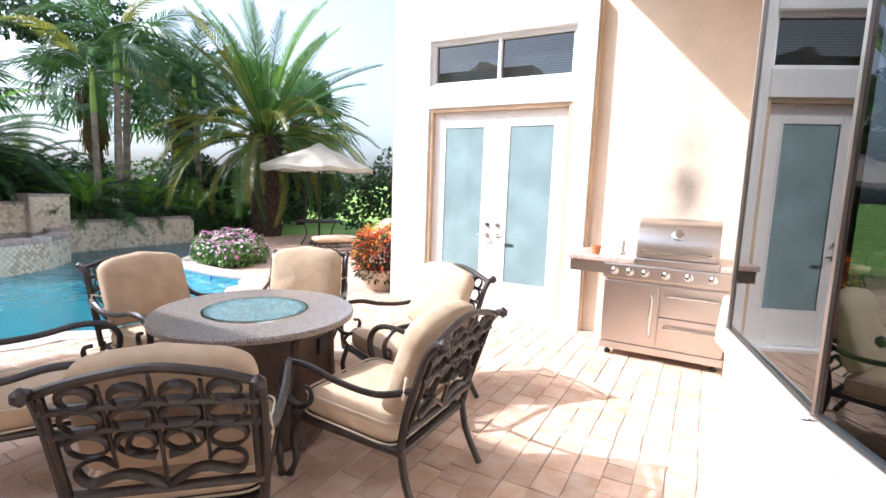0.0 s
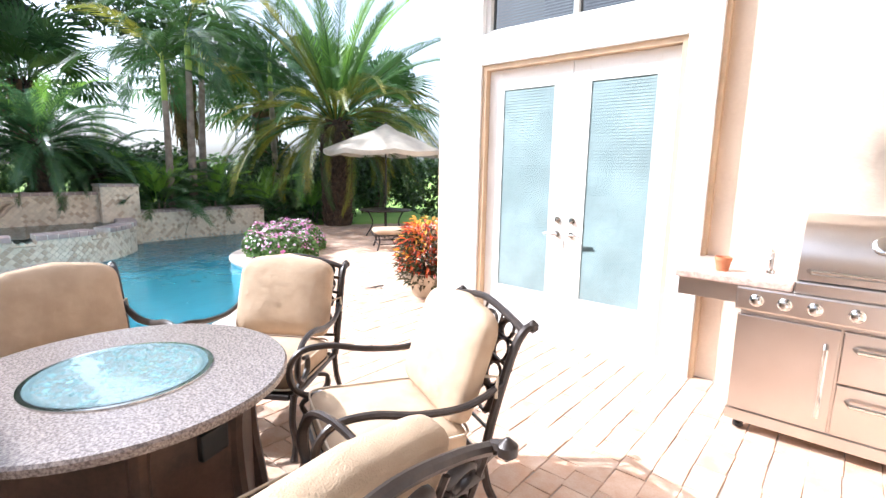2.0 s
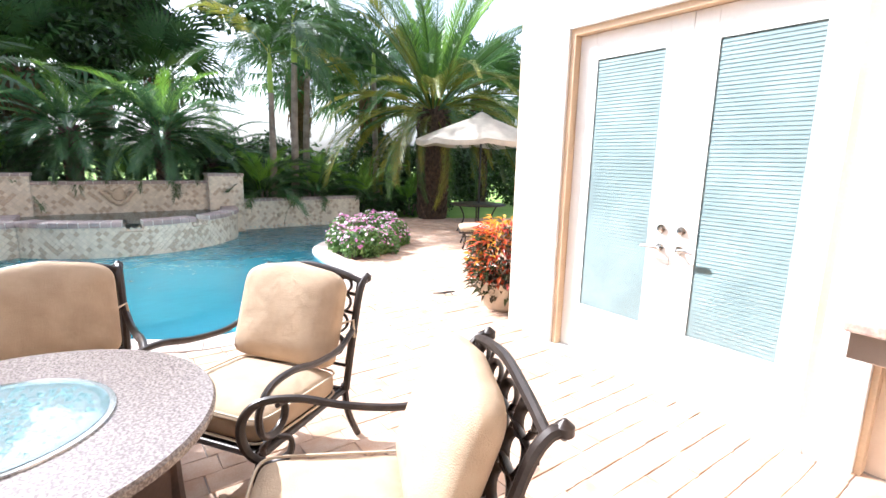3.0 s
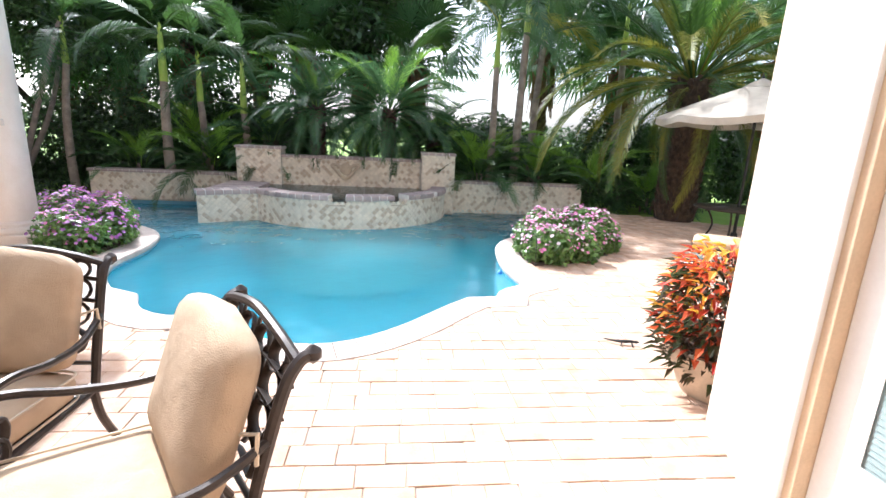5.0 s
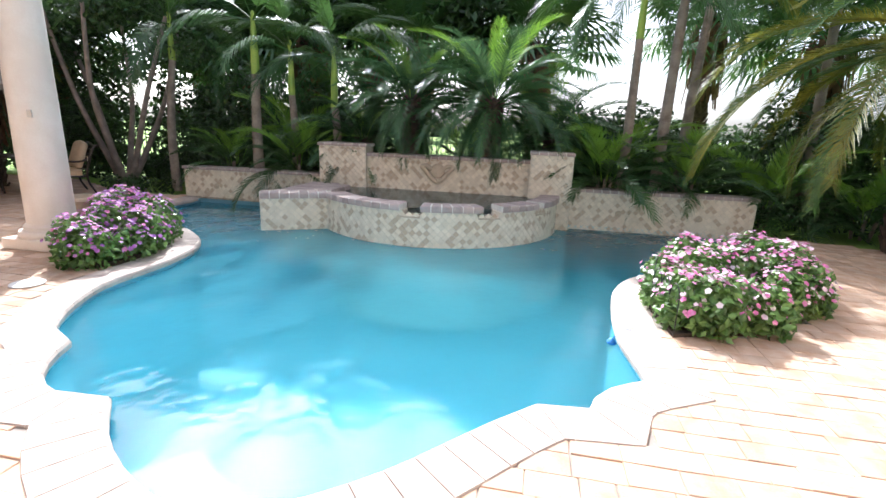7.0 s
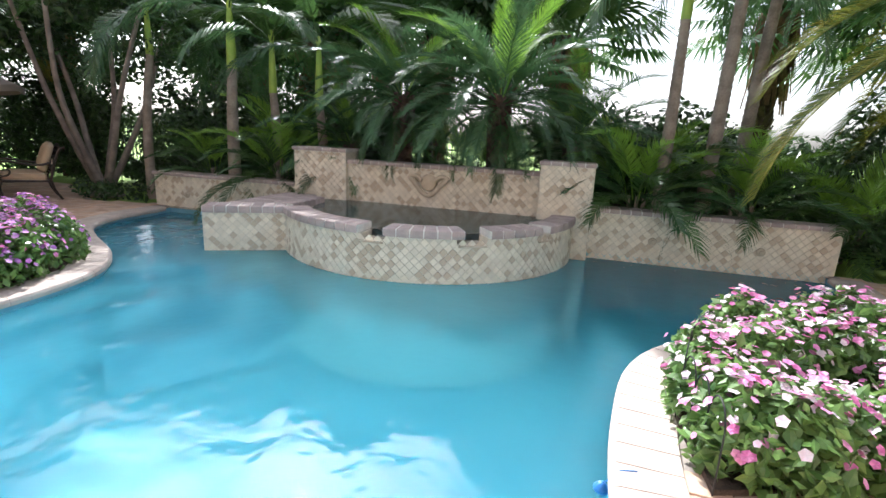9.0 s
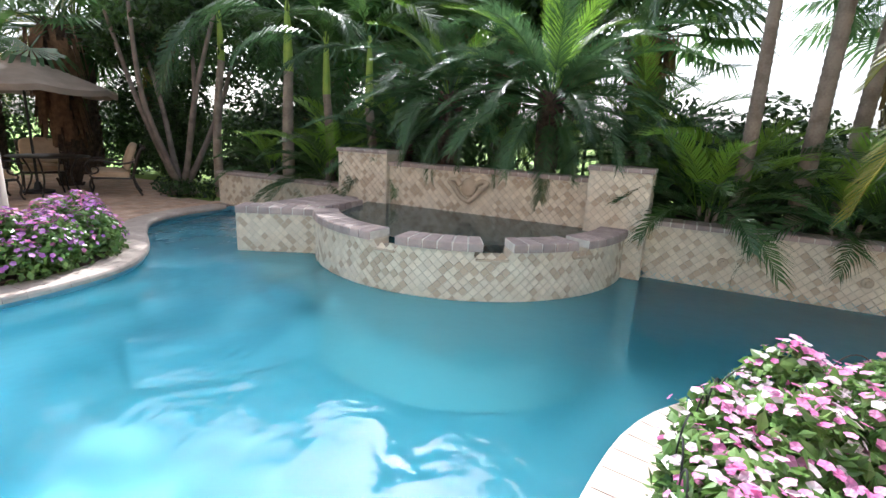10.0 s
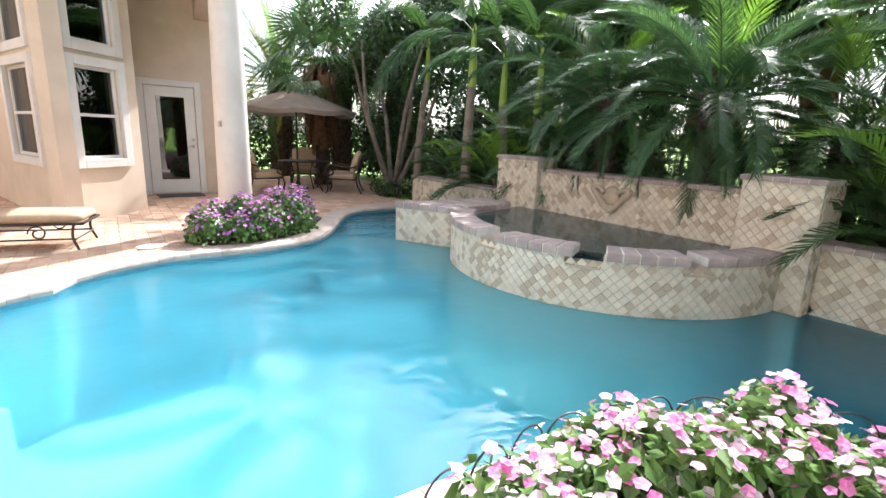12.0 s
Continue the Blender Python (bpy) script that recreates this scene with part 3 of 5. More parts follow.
back = straight((P0[0] - nrm.x * -0.14, P0[1] - nrm.y * -0.14), (P1[0] - nrm.x * -0.14, P1[1] - nrm.y * -0.14))
cap_run(spa, back, 0.17, 0.17, 0.375, 0.46, 0.13)
cap_run(spa, straight((-11.25, 0.60), (-9.75, 0.60)), 0.30, 0.24, 0.375, 0.452, 0.13)
cap_run(spa, straight((-10.15, 1.05), (-10.95, 1.05)), 0.15, 0.16, 0.375, 0.47, 0.13)
for a, b in notches:
    s = (a + b) / 2
    p, nr = sarc[0](s)
    lip = part("spillway", G().box(-0.26, -(b - a) / 2 - 0.01, 0.295, 0.035, (b - a) / 2 + 0.01, 0.315, 0.006), "pot_stone", spa, "pale stone spillway lip")
    lip.matrix_basis = Matrix.Translation(p) @ Matrix.Rotation(math.atan2(nr.y, nr.x), 4, "Z")
ring = [ins[0](ins[1] * i / 40)[0] for i in range(41)]
poly = [(p.x, p.y) for p in ring] + [(WALL_X + 0.02, 4.5), (WALL_X + 0.02, 1.0)]
sw = part("spa_water", G().add([(x, y, 0.392) for x, y in poly], [tuple(range(len(poly)))]), "spa_water", spa, "still dark spa water")
sw.visible_shadow = False
part("spa_floor", G().prism(poly, -0.5, -0.35), "spa_floor", spa)

# carved scroll on the raised wall
orn = thing("wall_ornament", "carved stone scroll fountain ornament on the tiled wall", "ornament", at=pose(WALL_X + 0.03, 2.66, 0.72))
for s in (-1, 1):
    g = G().tube(smooth_path([(0.03, 0, -0.16), (0.06, s * 0.10, -0.10), (0.06, s * 0.20, 0.02), (0.05, s * 0.28, 0.10), (0.04, s * 0.18, 0.12), (0.05, s * 0.10, 0.06)], 5), 0.035, 8)
    part("scroll", g, "pot_stone", orn, smooth=True)
part("shell", G().lathe([(0.02, -0.03), (0.13, 0.0), (0.11, 0.03), (0.03, 0.05)], 14), "pot_stone", orn, smooth=True).matrix_basis = pose(0.0, 0, 0.03, 0, 90, 0)
for x, y, z in ((WALL_X, 5.75, 0.20), (WALL_X, 7.0, 0.20), (WALL_X - 0.05, -1.75, 0.22), (WALL_X - 0.05, -0.6, 0.22)):
    o = thing("wall_spout", "small bronze water spout on the tiled garden wall", "spout", "wall spouts", at=pose(x + 0.01, y, z, 0, 90, 0))
    part("rosette", G().lathe([(0.055, 0), (0.05, 0.02), (0.028, 0.03), (0.026, 0.06), (0.015, 0.062)], 12), "pot_stone", o, smooth=True)

# planter soil behind the walls and in the beds
g = G().box(-14.6, -2.3, -0.2, WALL_X - 0.3, 7.7, 0.42)
structure("planter_soil", g, "soil", "dark mulch planting bed behind the garden wall", "soil")


# ---- house ----
def wall_run(name, p0, p1, z1, label, openings=(), thick=0.22, z0=-0.1, material="stucco"):
    """A wall whose face runs from p0 to p1, the room on its left side; openings as (s0, s1, z0, z1)."""
    m, ln = frame_to(p0, p1)
    g = G()
    s = 0.0
    for a, b in sorted({(o[0], o[1]) for o in openings}):
        g.box(s, 0, z0, a, thick, z1, m=m)
        z = z0
        for _, _, c, d in sorted(o for o in openings if o[0] == a):
            if c > z + 0.01:
                g.box(a, 0, z, b, thick, c, m=m)
            z = d
        g.box(a, 0, z, b, thick, z1, m=m)
        s = b
    g.box(s, 0, z0, ln, thick, z1, m=m)
    return structure(name, g, material, label, "wall")


FY = 5.44       # the garden facade's face
HOUSE_H = 5.2
wall_run("wall_facade", (-3.32, FY), (1.30, FY), HOUSE_H, "sunlit cream stucco wall with french doors", [(0.59, 2.57, 0.02, 3.40)], material="facade")
wall_run("wall_facade_side", (-3.32, 11.0), (-3.32, FY + 0.22), HOUSE_H, "cream stucco side wall of the house")
# added backing, its black stands in for the unlit room
structure("wall_facade_back", G().box(-2.9, FY + 1.4, -0.1, 1.3, FY + 1.5, HOUSE_H), "room_shade", "near-black backing for the unlit room behind the french doors", "wall")


def on_wall(p0, p1):
    return frame_to(p0, p1)[0]


def casing(m, s0, s1, z0, z1, w=0.13, proud=0.05, name="window_trim", sill=True, parent=None, head=0.0):
    """A raised surround of four bars round an opening, as its own thing under the given parent."""
    bars = [(s0 - w, z0 if not sill else z0 - w, s0, z1 + w + head), (s1, z0 if not sill else z0 - w, s1 + w, z1 + w + head), (s0, z1, s1, z1 + w + head)]
    if sill:
        bars.append((s0, z0 - w, s1, z0))
    for a, b, c, d in bars:
        part(name, G().box(a, -proud, b, c, 0.02, d, 0.008, m=m), "white", parent)


def sash_window(p0, p1, s0, s1, z0, z1, label, rail=True, glass="glass_dark"):
    m = on_wall(p0, p1)
    ob = tagged(new("window_1"), label, "window", kind="structure")
    casing(m, s0, s1, z0, z1, parent=ob)
    t = 0.045
    for a, b, c, d in ((s0, z0, s0 + t, z1), (s1 - t, z0, s1, z1), (s0 + t, z0, s1 - t, z0 + t), (s0 + t, z1 - t, s1 - t, z1)):
        part("window_frame", G().box(a, 0.03, b, c, 0.09, d, 0.005, m=m), "white", ob)
    if rail:
        zm = z0 + (z1 - z0) * 0.48
        part("meeting_rail", G().box(s0 + t, 0.025, zm - 0.022, s1 - t, 0.085, zm + 0.022, 0.005, m=m), "white", ob)
    part("pane", G().pane(s0 + t, z0 + t, s1 - t, z1 - t, 0.055, m), glass, ob)
    return ob


# french doors
DX0, DX1 = -2.70, -0.86
m = on_wall((-3.20, FY), (1.3, FY))
S0, S1 = DX0 + 3.2, DX1 + 3.2
surround = tagged(new("trim"), "white stucco surround of the french doors", "trim", kind="structure")
for a, b, c, d in ((S0 - 0.17, -0.03, S0, 3.62), (S1, -0.03, S1 + 0.22, 3.62), (S0, 2.56, S1, 2.84), (S0, 3.38, S1, 3.62)):
    part("surround_bar", G().box(a, -0.11, b, c, 0.10, d, 0.01, m=m), "white", surround)
part("surround_edge", G().box(S1 + 0.221, -0.08, -0.03, S1 + 0.25, 0.0, 3.62, m=m), "trim_tan", surround, "tan painted edge")
jamb = tagged(new("door_frame"), "tan painted frame of the french doors", "door frame", kind="structure")
for a, b, c, d in ((S0, 0.02, S0 + 0.045, 2.56), (S1 - 0.045, 0.02, S1, 2.56), (S0 + 0.045, 2.515, S1 - 0.045, 2.56)):
    part("jamb", G().box(a, -0.085, b, c, 0.12, d, 0.004, m=m), "trim_tan", jamb)
part("threshold", G().box(S0, -0.12, -0.02, S1, 0.12, 0.035, 0.006, m=m), "white", jamb)
mid = (S0 + S1) / 2


def door_leaf(name, m, a, b, z0, z1, stile, top, bottom, label, blinds, handle, glass="glass"):
    ob = tagged(new(name), label, "door", kind="structure")
    for p, q, r, s in ((a, z0, a + stile, z1), (b - stile, z0, b, z1), (a + stile, z1 - top, b - stile, z1), (a + stile, z0, b - stile, z0 + bottom)):
        part("stile", G().box(p, -0.02, q, r, 0.025, s, 0.004, m=m), "white", ob)
    ga, gb, gz0, gz1 = a + stile, b - stile, z0 + bottom, z1 - top
    for p, q, r, s in ((ga, gz0, ga + 0.02, gz1), (gb - 0.02, gz0, gb, gz1), (ga + 0.02, gz1 - 0.02, gb - 0.02, gz1), (ga + 0.02, gz0, gb - 0.02, gz0 + 0.02)):
        part("glazing_bead", G().box(p, -0.0215, q, r, -0.018, s, 0.001, m=m), "white", ob)
    part("pane", G().pane(ga, gz0, gb, gz1, -0.0178, m), glass, ob).visible_shadow = False
    if blinds:
        g = G()
        k = int((gz1 - gz0) / 0.025)
        for i in range(k):
            z = gz0 + 0.01 + i * 0.025
            g.add([tuple(m @ Vector(p)) for p in ((ga + 0.004, -0.0160, z - 0.003), (gb - 0.004, -0.0160, z - 0.003), (gb - 0.004, -0.0125, z + 0.0215), (ga + 0.004, -0.0125, z + 0.0215))], [(0, 1, 2, 3)])
        part("blind", g, "blind", ob, "closed white slatted blind")
    hs = handle
    h = part("handle", G().tube(smooth_path([(0, -0.02, 0), (0, -0.075, 0), (-0.05 if hs > (a + b) / 2 else 0.05, -0.08, 0.005), (-0.11 if hs > (a + b) / 2 else 0.11, -0.075, 0)], 4), 0.011, 8), "chrome", ob, "polished lever handle", smooth=True)
    h.matrix_basis = m @ Matrix.Translation((hs, 0, 1.0))
    part("rose", G().lathe([(0.03, 0), (0.028, 0.012), (0.01, 0.014)], 14), "chrome", h, smooth=True).matrix_basis = pose(0, -0.02, 0, 90, 0, 0)
    d = part("deadbolt", G().lathe([(0.032, 0), (0.03, 0.014), (0.012, 0.018), (0.011, 0.03)], 14), "chrome", ob, "round deadbolt", smooth=True)
    d.matrix_basis = m @ Matrix.Translation((hs, -0.02, 1.13)) @ pose(0, 0, 0, 90, 0, 0)
    return ob


door_leaf("door_1", m, S0 + 0.047, mid - 0.002, 0.04, 2.512, 0.15, 0.17, 0.37, "closed white french door with a blind behind its glass", True, mid - 0.07)
door_leaf("door_1", m, mid + 0.002, S1 - 0.047, 0.04, 2.512, 0.15, 0.17, 0.37, "closed white french door with a blind behind its glass", True, mid + 0.07)
tr = tagged(new("window_2"), "dark transom window over the french doors with a white mullion", "window", kind="structure")
for a, b, c, d in ((S0, 2.84, S0 + 0.05, 3.38), (S1 - 0.05, 2.84, S1, 3.38), (S0 + 0.05, 2.84, S1 - 0.05, 2.88), (S0 + 0.05, 3.33, S1 - 0.05, 3.38), (mid - 0.02, 2.88, mid + 0.02, 3.33)):
    part("window_frame", G().box(a, -0.05, b, c, 0.08, d, 0.005, m=m), "white", tr)
for a, b in ((S0 + 0.05, mid - 0.02), (mid + 0.02, S1 - 0.05)):
    part("pane", G().pane(a, 2.88, b, 3.33, 0.0, m), "glass_dark", tr).visible_shadow = False
    g = G()
    for i in range(17):
        z = 2.89 + i * 0.026
        g.add([tuple(m @ Vector(p)) for p in ((a, 0.03, z), (b, 0.03, z), (b, 0.042, z + 0.018), (a, 0.042, z + 0.018))], [(0, 1, 2, 3)])
    part("blind", g, "blind", tr)

# the bay with dark glass over a white knee wall
SILL, HEAD = 0.97, 3.9
BAY = [(1.15, FY), (1.15, 3.90), (0.72, 3.30), (0.67, 2.42), (0.85, 1.53), (1.20, 0.52), (1.35, -1.6)]
for k, (p, q) in enumerate(zip(BAY, BAY[1:])):
    if k in (0, 1):
        wall_run("wall_bay", p, q, HOUSE_H, "cream stucco wall beside the bay window")
        continue
    wall_run("wall_bay_knee", p, q, SILL, "white painted knee wall under the bay window", material="white", thick=0.12)
    wall_run("wall_bay_head", p, q, HOUSE_H, "cream stucco over the bay window", z0=HEAD)
    mb, ln = frame_to(p, q)
    sl = tagged(new("window_sill"), "white sloped sill of the bay window", "sill", kind="structure")
    part("sill_board", G().box(-0.02, -0.045, SILL - 0.06, ln + 0.02, 0.12, SILL, 0.012, m=mb), "white", sl)
    part("gasket", G().box(0, -0.012, SILL + 0.001, ln, 0.02, SILL + 0.022, 0.004, m=mb), "steel", sl, "grey glazing gasket")
    w = tagged(new("window_3"), "large dark mirror-like pane of the bay window", "window", kind="structure")
    part("pane", G().pane(0.004, SILL + 0.02, ln - 0.004, HEAD, 0.006, mb), "glass_dark", w)
    part("window_frame", G().box(-0.012, -0.004, SILL + 0.02, 0.003, 0.03, HEAD, m=mb), "steel", w)
# bay interior: wall and floor blackened in place of indoor shade
structure("wall_bay_room", G().box(2.3, -1.6, -0.1, 2.4, FY, HOUSE_H), "room_shade", "near-black backing for the unlit room behind the bay window", "wall")
structure("floor_bay", G().box(0.9, -1.6, -0.08, 2.3, FY - 0.02, 0.0), "room_shade", "floor inside the bay with its shade coloured near-black", "floor")

# house round the back and by the column
BACK = [(1.35, -1.6), (1.35, -7.0), (-3.9, -7.0), (-4.70, -4.35), (-5.50, -2.05), (-6.54, -3.03), (-6.60, -5.15), (-8.10, -5.22), (-8.10, -9.0)]
OPEN = {3: [(0.55, 1.75, 0.88, 2.20), (0.55, 1.75, 2.52, 3.9)], 4: [(0.36, 1.07, 0.88, 2.20), (0.36, 1.07, 2.52, 3.9)], 6: [(0.16, 1.08, 0.02, 2.20)]}
for k, (p, q) in enumerate(zip(BACK, BACK[1:])):
    wall_run("wall_house", p, q, HOUSE_H, "tan stucco house wall", OPEN.get(k, ()))
    if k in (3, 4):
        for s0, s1, z0, z1 in OPEN[k]:
            sash_window(p, q, s0, s1, z0, z1, "tall sash window with dark panes and broad white trim", z0 < 2)
m2 = on_wall(BACK[6], BACK[7])
sur = tagged(new("door_trim"), "white surround of the single glazed door", "trim", kind="structure")
casing(m2, 0.16, 1.08, 0.0, 2.20, 0.12, 0.05, "surround_bar", False, sur)
door_leaf("door_2", m2, 0.17, 1.07, 0.03, 2.19, 0.17, 0.18, 0.26, "closed white door with one tall glass pane", False, 0.99, "glass_dark")
# added black wall and floor that stand in for the unlit rooms
structure("wall_house_room", G().box(-8.0, -8.6, -0.1, 1.2, -8.5, HOUSE_H), "room_shade", "near-black backing for the unlit rooms inside the house", "wall")
structure("floor_house", G().prism([(-3.9, -7.2), (-4.9, -4.4), (-5.55, -2.3), (-6.4, -3.2), (-6.5, -5.4), (-8.0, -5.45), (-8.0, -8.5), (-3.9, -8.5)], -0.09, -0.005), "room_shade", "floor inside the house with its shade coloured near-black", "floor")
structure("doormat", G().box(0.2, -0.62, 0.004, 1.05, -0.1, 0.016, 0.004, m=m2), "black", "dark doormat at the glazed door", "mat")

# roofs: eave over the bay, porch by the column
structure("roof_main", G().prism([(0.3, FY + 0.1), (1.0, -1.0), (1.0, -7.2), (6, -7.2), (6, FY + 5.6), (-3.6, FY + 5.6), (-3.6, FY + 0.1)], HOUSE_H, HOUSE_H + 0.22), "white", "flat white soffit of the house roof", "roof")
structure("roof_eave", G().prism([(-1.0, FY - 0.01), (-1.0, 1.8), (-0.1, 0.6), (-0.1, -1.6), (1.0, -1.6), (1.0, 2.4), (1.1, FY - 0.01)], 4.25, 4.5), "white", "white soffit of the eave over the bay window", "roof")
structure("roof_porch", G().prism([(-8.35, -0.62), (-3.5, -0.62), (-3.3, -7.0), (0.8, -7.0), (0.8, -9.2), (-8.35, -9.2)], 4.35, 4.6), "stucco", "soffit of the porch roof", "roof")
structure("porch_beam", G().prism([(-7.84, -0.68), (-7.24, -0.68), (-7.78, -5.2), (-8.38, -5.2)], 3.55, 4.35), "stucco", "stucco beam from the column to the house", "beam")
col = thing("porch_column", "tall white round column on a square stepped base", "column", at=pose(-7.56, -1.07, 0), kind="structure")
part("plinth", G().box(-0.33, -0.33, 0.0, 0.33, 0.33, 0.12, 0.015), "column", col)
part("base_moulding", G().lathe([(0.31, 0.12), (0.325, 0.15), (0.31, 0.19), (0.26, 0.205), (0.265, 0.24), (0.24, 0.27)], 32), "column", col, smooth=True)
part("shaft", G().lathe([(0.232, 0.26), (0.225, 1.2), (0.212, 2.4), (0.195, 3.40)], 32), "column", col, smooth=True)
part("capital", G().lathe([(0.195, 3.38), (0.23, 3.42), (0.23, 3.46), (0.29, 3.5), (0.30, 3.56)], 32), "column", col, smooth=True)
part("bracket", G().box(-0.02, -0.26, 1.42, 0.02, -0.2, 1.5, 0.005), "steel", col).matrix_basis = pose(0, 0, 0, 0, 0, 130)


# ---- things on the patio ----
def superpad(w, d, h, n=10, puff=0.03, arch=0.0):
    """A soft cushion slab: w along y, d along x, h up, with rounded edges; arch lifts the middle of one side."""
    g = G()
    rows = []
    ring = []
    for k in range(4 * n):
        a = 2 * math.pi * k / (4 * n)
        c, s = math.cos(a), math.sin(a)
        e = 0.22
        ring.append((math.copysign(abs(c) ** e, c) * 0.5, math.copysign(abs(s) ** e, s) * 0.5))
    prof = [(0.0, 0.90), (0.16, 0.975), (0.35, 1.0), (0.65, 1.0), (0.84, 0.975), (1.0, 0.88)]
    v = []
    for z, sc in prof:
        for x, y in ring:
            zz = z * h
            v.append((x * d * sc, y * w * sc, zz))
    m = len(ring)
    f = [(i * m + k, i * m + (k + 1) % m, (i + 1) * m + (k + 1) % m, (i + 1) * m + k) for i in range(len(prof) - 1) for k in range(m)]
    b = len(v)
    for sc, zz in ((0.6, h + puff * 0.7), (0.25, h + puff)):
        v += [(x * d * sc, y * w * sc, zz) for x, y in ring]
    t = (len(prof) - 1) * m
    f += [(t + k, t + (k + 1) % m, b + (k + 1) % m, b + k) for k in range(m)]
    f += [(b + k, b + (k + 1) % m, b + m + (k + 1) % m, b + m + k) for k in range(m)]
    f += [tuple(b + m + k for k in range(m)), tuple(range(m))[::-1]]
    if arch:
        v = [(x + (arch * (1 - (2 * y / w) ** 2) * (x / d + 0.5) if x > -d else 0), y, z) for x, y, z in v]
    return g.add(v, f)


def patio_chair(at):
    c = thing("patio_chair", "bronze cast-metal patio armchair with tan seat and back cushions", "chair", "chairs round the fire table", at)
    W = 0.335
    seat = part("seat_cushion", superpad(0.62, 0.60, 0.13, puff=0.035), "cushion", c, "tan box seat cushion", True)
    seat.matrix_basis = pose(0.02, 0, 0.345, 0, -3, 0)
    g = G()
    for z in (0.012, 0.118):
        g.tube([(math.copysign(abs(math.cos(a)) ** 0.22, math.cos(a)) * 0.302, math.copysign(abs(math.sin(a)) ** 0.22, math.sin(a)) * 0.312, z) for a in (2 * math.pi * k / 48 for k in range(49))], 0.006, 5, False)
    part("piping", g, "piping", seat, smooth=True)
    bk = part("back_cushion", superpad(0.62, 0.47, 0.115, puff=0.03, arch=0.065), "cushion", c, "tan back cushion with an arched top", True)
    bk.matrix_basis = pose(-0.350, 0, 0.685, 0, 71, 0) @ pose(0, 0, 0, 0, 0, 180)
    for k in (-1, 1):
        part("tie", G().tube([(0.0, k * 0.29, 0.02), (0.03, k * 0.35, -0.01), (-0.06, k * 0.36, -0.03)], 0.008, 5), "piping", bk)
    # seat frame
    part("seat_frame", G().tube([(0.32, -0.29, 0.335), (0.32, 0.29, 0.335)], 0.018).tube([(-0.32, -0.29, 0.325), (-0.32, 0.29, 0.325)], 0.018).tube([(0.32, -0.31, 0.335), (-0.33, -0.31, 0.325)], 0.018).tube([(0.32, 0.31, 0.335), (-0.33, 0.31, 0.325)], 0.018).box(-0.31, -0.3, 0.318, 0.31, 0.3, 0.328), "bronze", c, smooth=True)
    for s in (-1, 1):
        # front leg, arm with its scroll, rear post
        part("leg", G().tube(smooth_path([(0.315, s * 0.315, 0.35), (0.355, s * 0.32, 0.22), (0.335, s * 0.325, 0.10), (0.375, s * 0.33, 0.0)], 5), [0.019] * 11 + [0.016] * 3 + [0.02, 0.024], 8), "bronze", c, smooth=True)
        part("leg", G().tube(smooth_path([(-0.325, s * 0.315, 0.36), (-0.36, s * 0.315, 0.18), (-0.45, s * 0.32, 0.0)], 6), 0.019, 8), "bronze", c, smooth=True)
        part("post", G().tube(smooth_path([(-0.325, s * 0.325, 0.33), (-0.37, s * 0.335, 0.55), (-0.45, s * 0.335, 0.80), (-0.50, s * 0.335, 0.885), (-0.54, s * 0.335, 0.90)], 5), 0.02, 8).lathe([(0.005, -0.03), (0.026, -0.012), (0.026, 0.012), (0.005, 0.03)], 10, (-0.545, s * 0.335, 0.90)), "bronze", c, smooth=True)
        arm = smooth_path([(-0.40, s * 0.34, 0.665), (-0.22, s * 0.36, 0.610), (0.0, s * 0.375, 0.625), (0.18, s * 0.38, 0.665), (0.32, s * 0.38, 0.655), (0.385, s * 0.375, 0.575), (0.365, s * 0.365, 0.47), (0.29, s * 0.355, 0.425), (0.215, s * 0.35, 0.455), (0.205, s * 0.35, 0.52), (0.25, s * 0.35, 0.535)], 5)
        part("arm", G().tube(arm, [0.021] * 30 + [0.018] * 14 + [0.015] * (len(arm) - 44), 8, True, 0.75), "bronze", c, smooth=True)
        part("brace", G().tube(smooth_path([(0.31, s * 0.32, 0.34), (0.335, s * 0.34, 0.39), (0.29, s * 0.352, 0.425)], 4), 0.014, 7), "bronze", c, smooth=True)
    top = smooth_path([(-0.50, -0.335, 0.885), (-0.498, -0.20, 0.925), (-0.498, 0.0, 0.955), (-0.498, 0.20, 0.925), (-0.50, 0.335, 0.885)], 5)
    part("top_rail", G().tube(top, 0.018, 8), "bronze", c, smooth=True)
    # cast lattice back: rings, scrolls and bars in the plane of the posts

    def bp(y, z):
        f = (z - 0.36) / 0.52
        return (-0.335 - 0.155 * f ** 1.25 - 0.008, y, z)
    g = G()
    for yc in (-0.22, -0.075, 0.075, 0.22):
        for zc, r in ((0.86, 0.05), (0.77, 0.062), (0.665, 0.062)):
            g.tube([bp(yc + r * math.cos(a), zc + r * 0.8 * math.sin(a)) for a in (2 * math.pi * k / 14 for k in range(15))], 0.017, 6, False, 0.45)
    for s in (-1, 1):
        g.tube([bp(s * p.x, p.y) for p in smooth_path([(0.0, 0.46, 0), (0.12, 0.53, 0), (0.24, 0.50, 0), (0.27, 0.57, 0), (0.20, 0.61, 0), (0.15, 0.57, 0)], 4)], 0.019, 6, True, 0.45)
        g.tube([bp(s * p.x, p.y) for p in smooth_path([(0.02, 0.60, 0), (0.10, 0.63, 0), (0.08, 0.70, 0), (0.02, 0.72, 0)], 4)], 0.018, 6, True, 0.45)
        g.tube([bp(s * y, z) for y, z in ((0.31, 0.44), (0.31, 0.88))], 0.012, 6)
        g.tube([bp(s * 0.15, z) for z in (0.56, 0.72, 0.91)], 0.010, 6, True, 0.6)
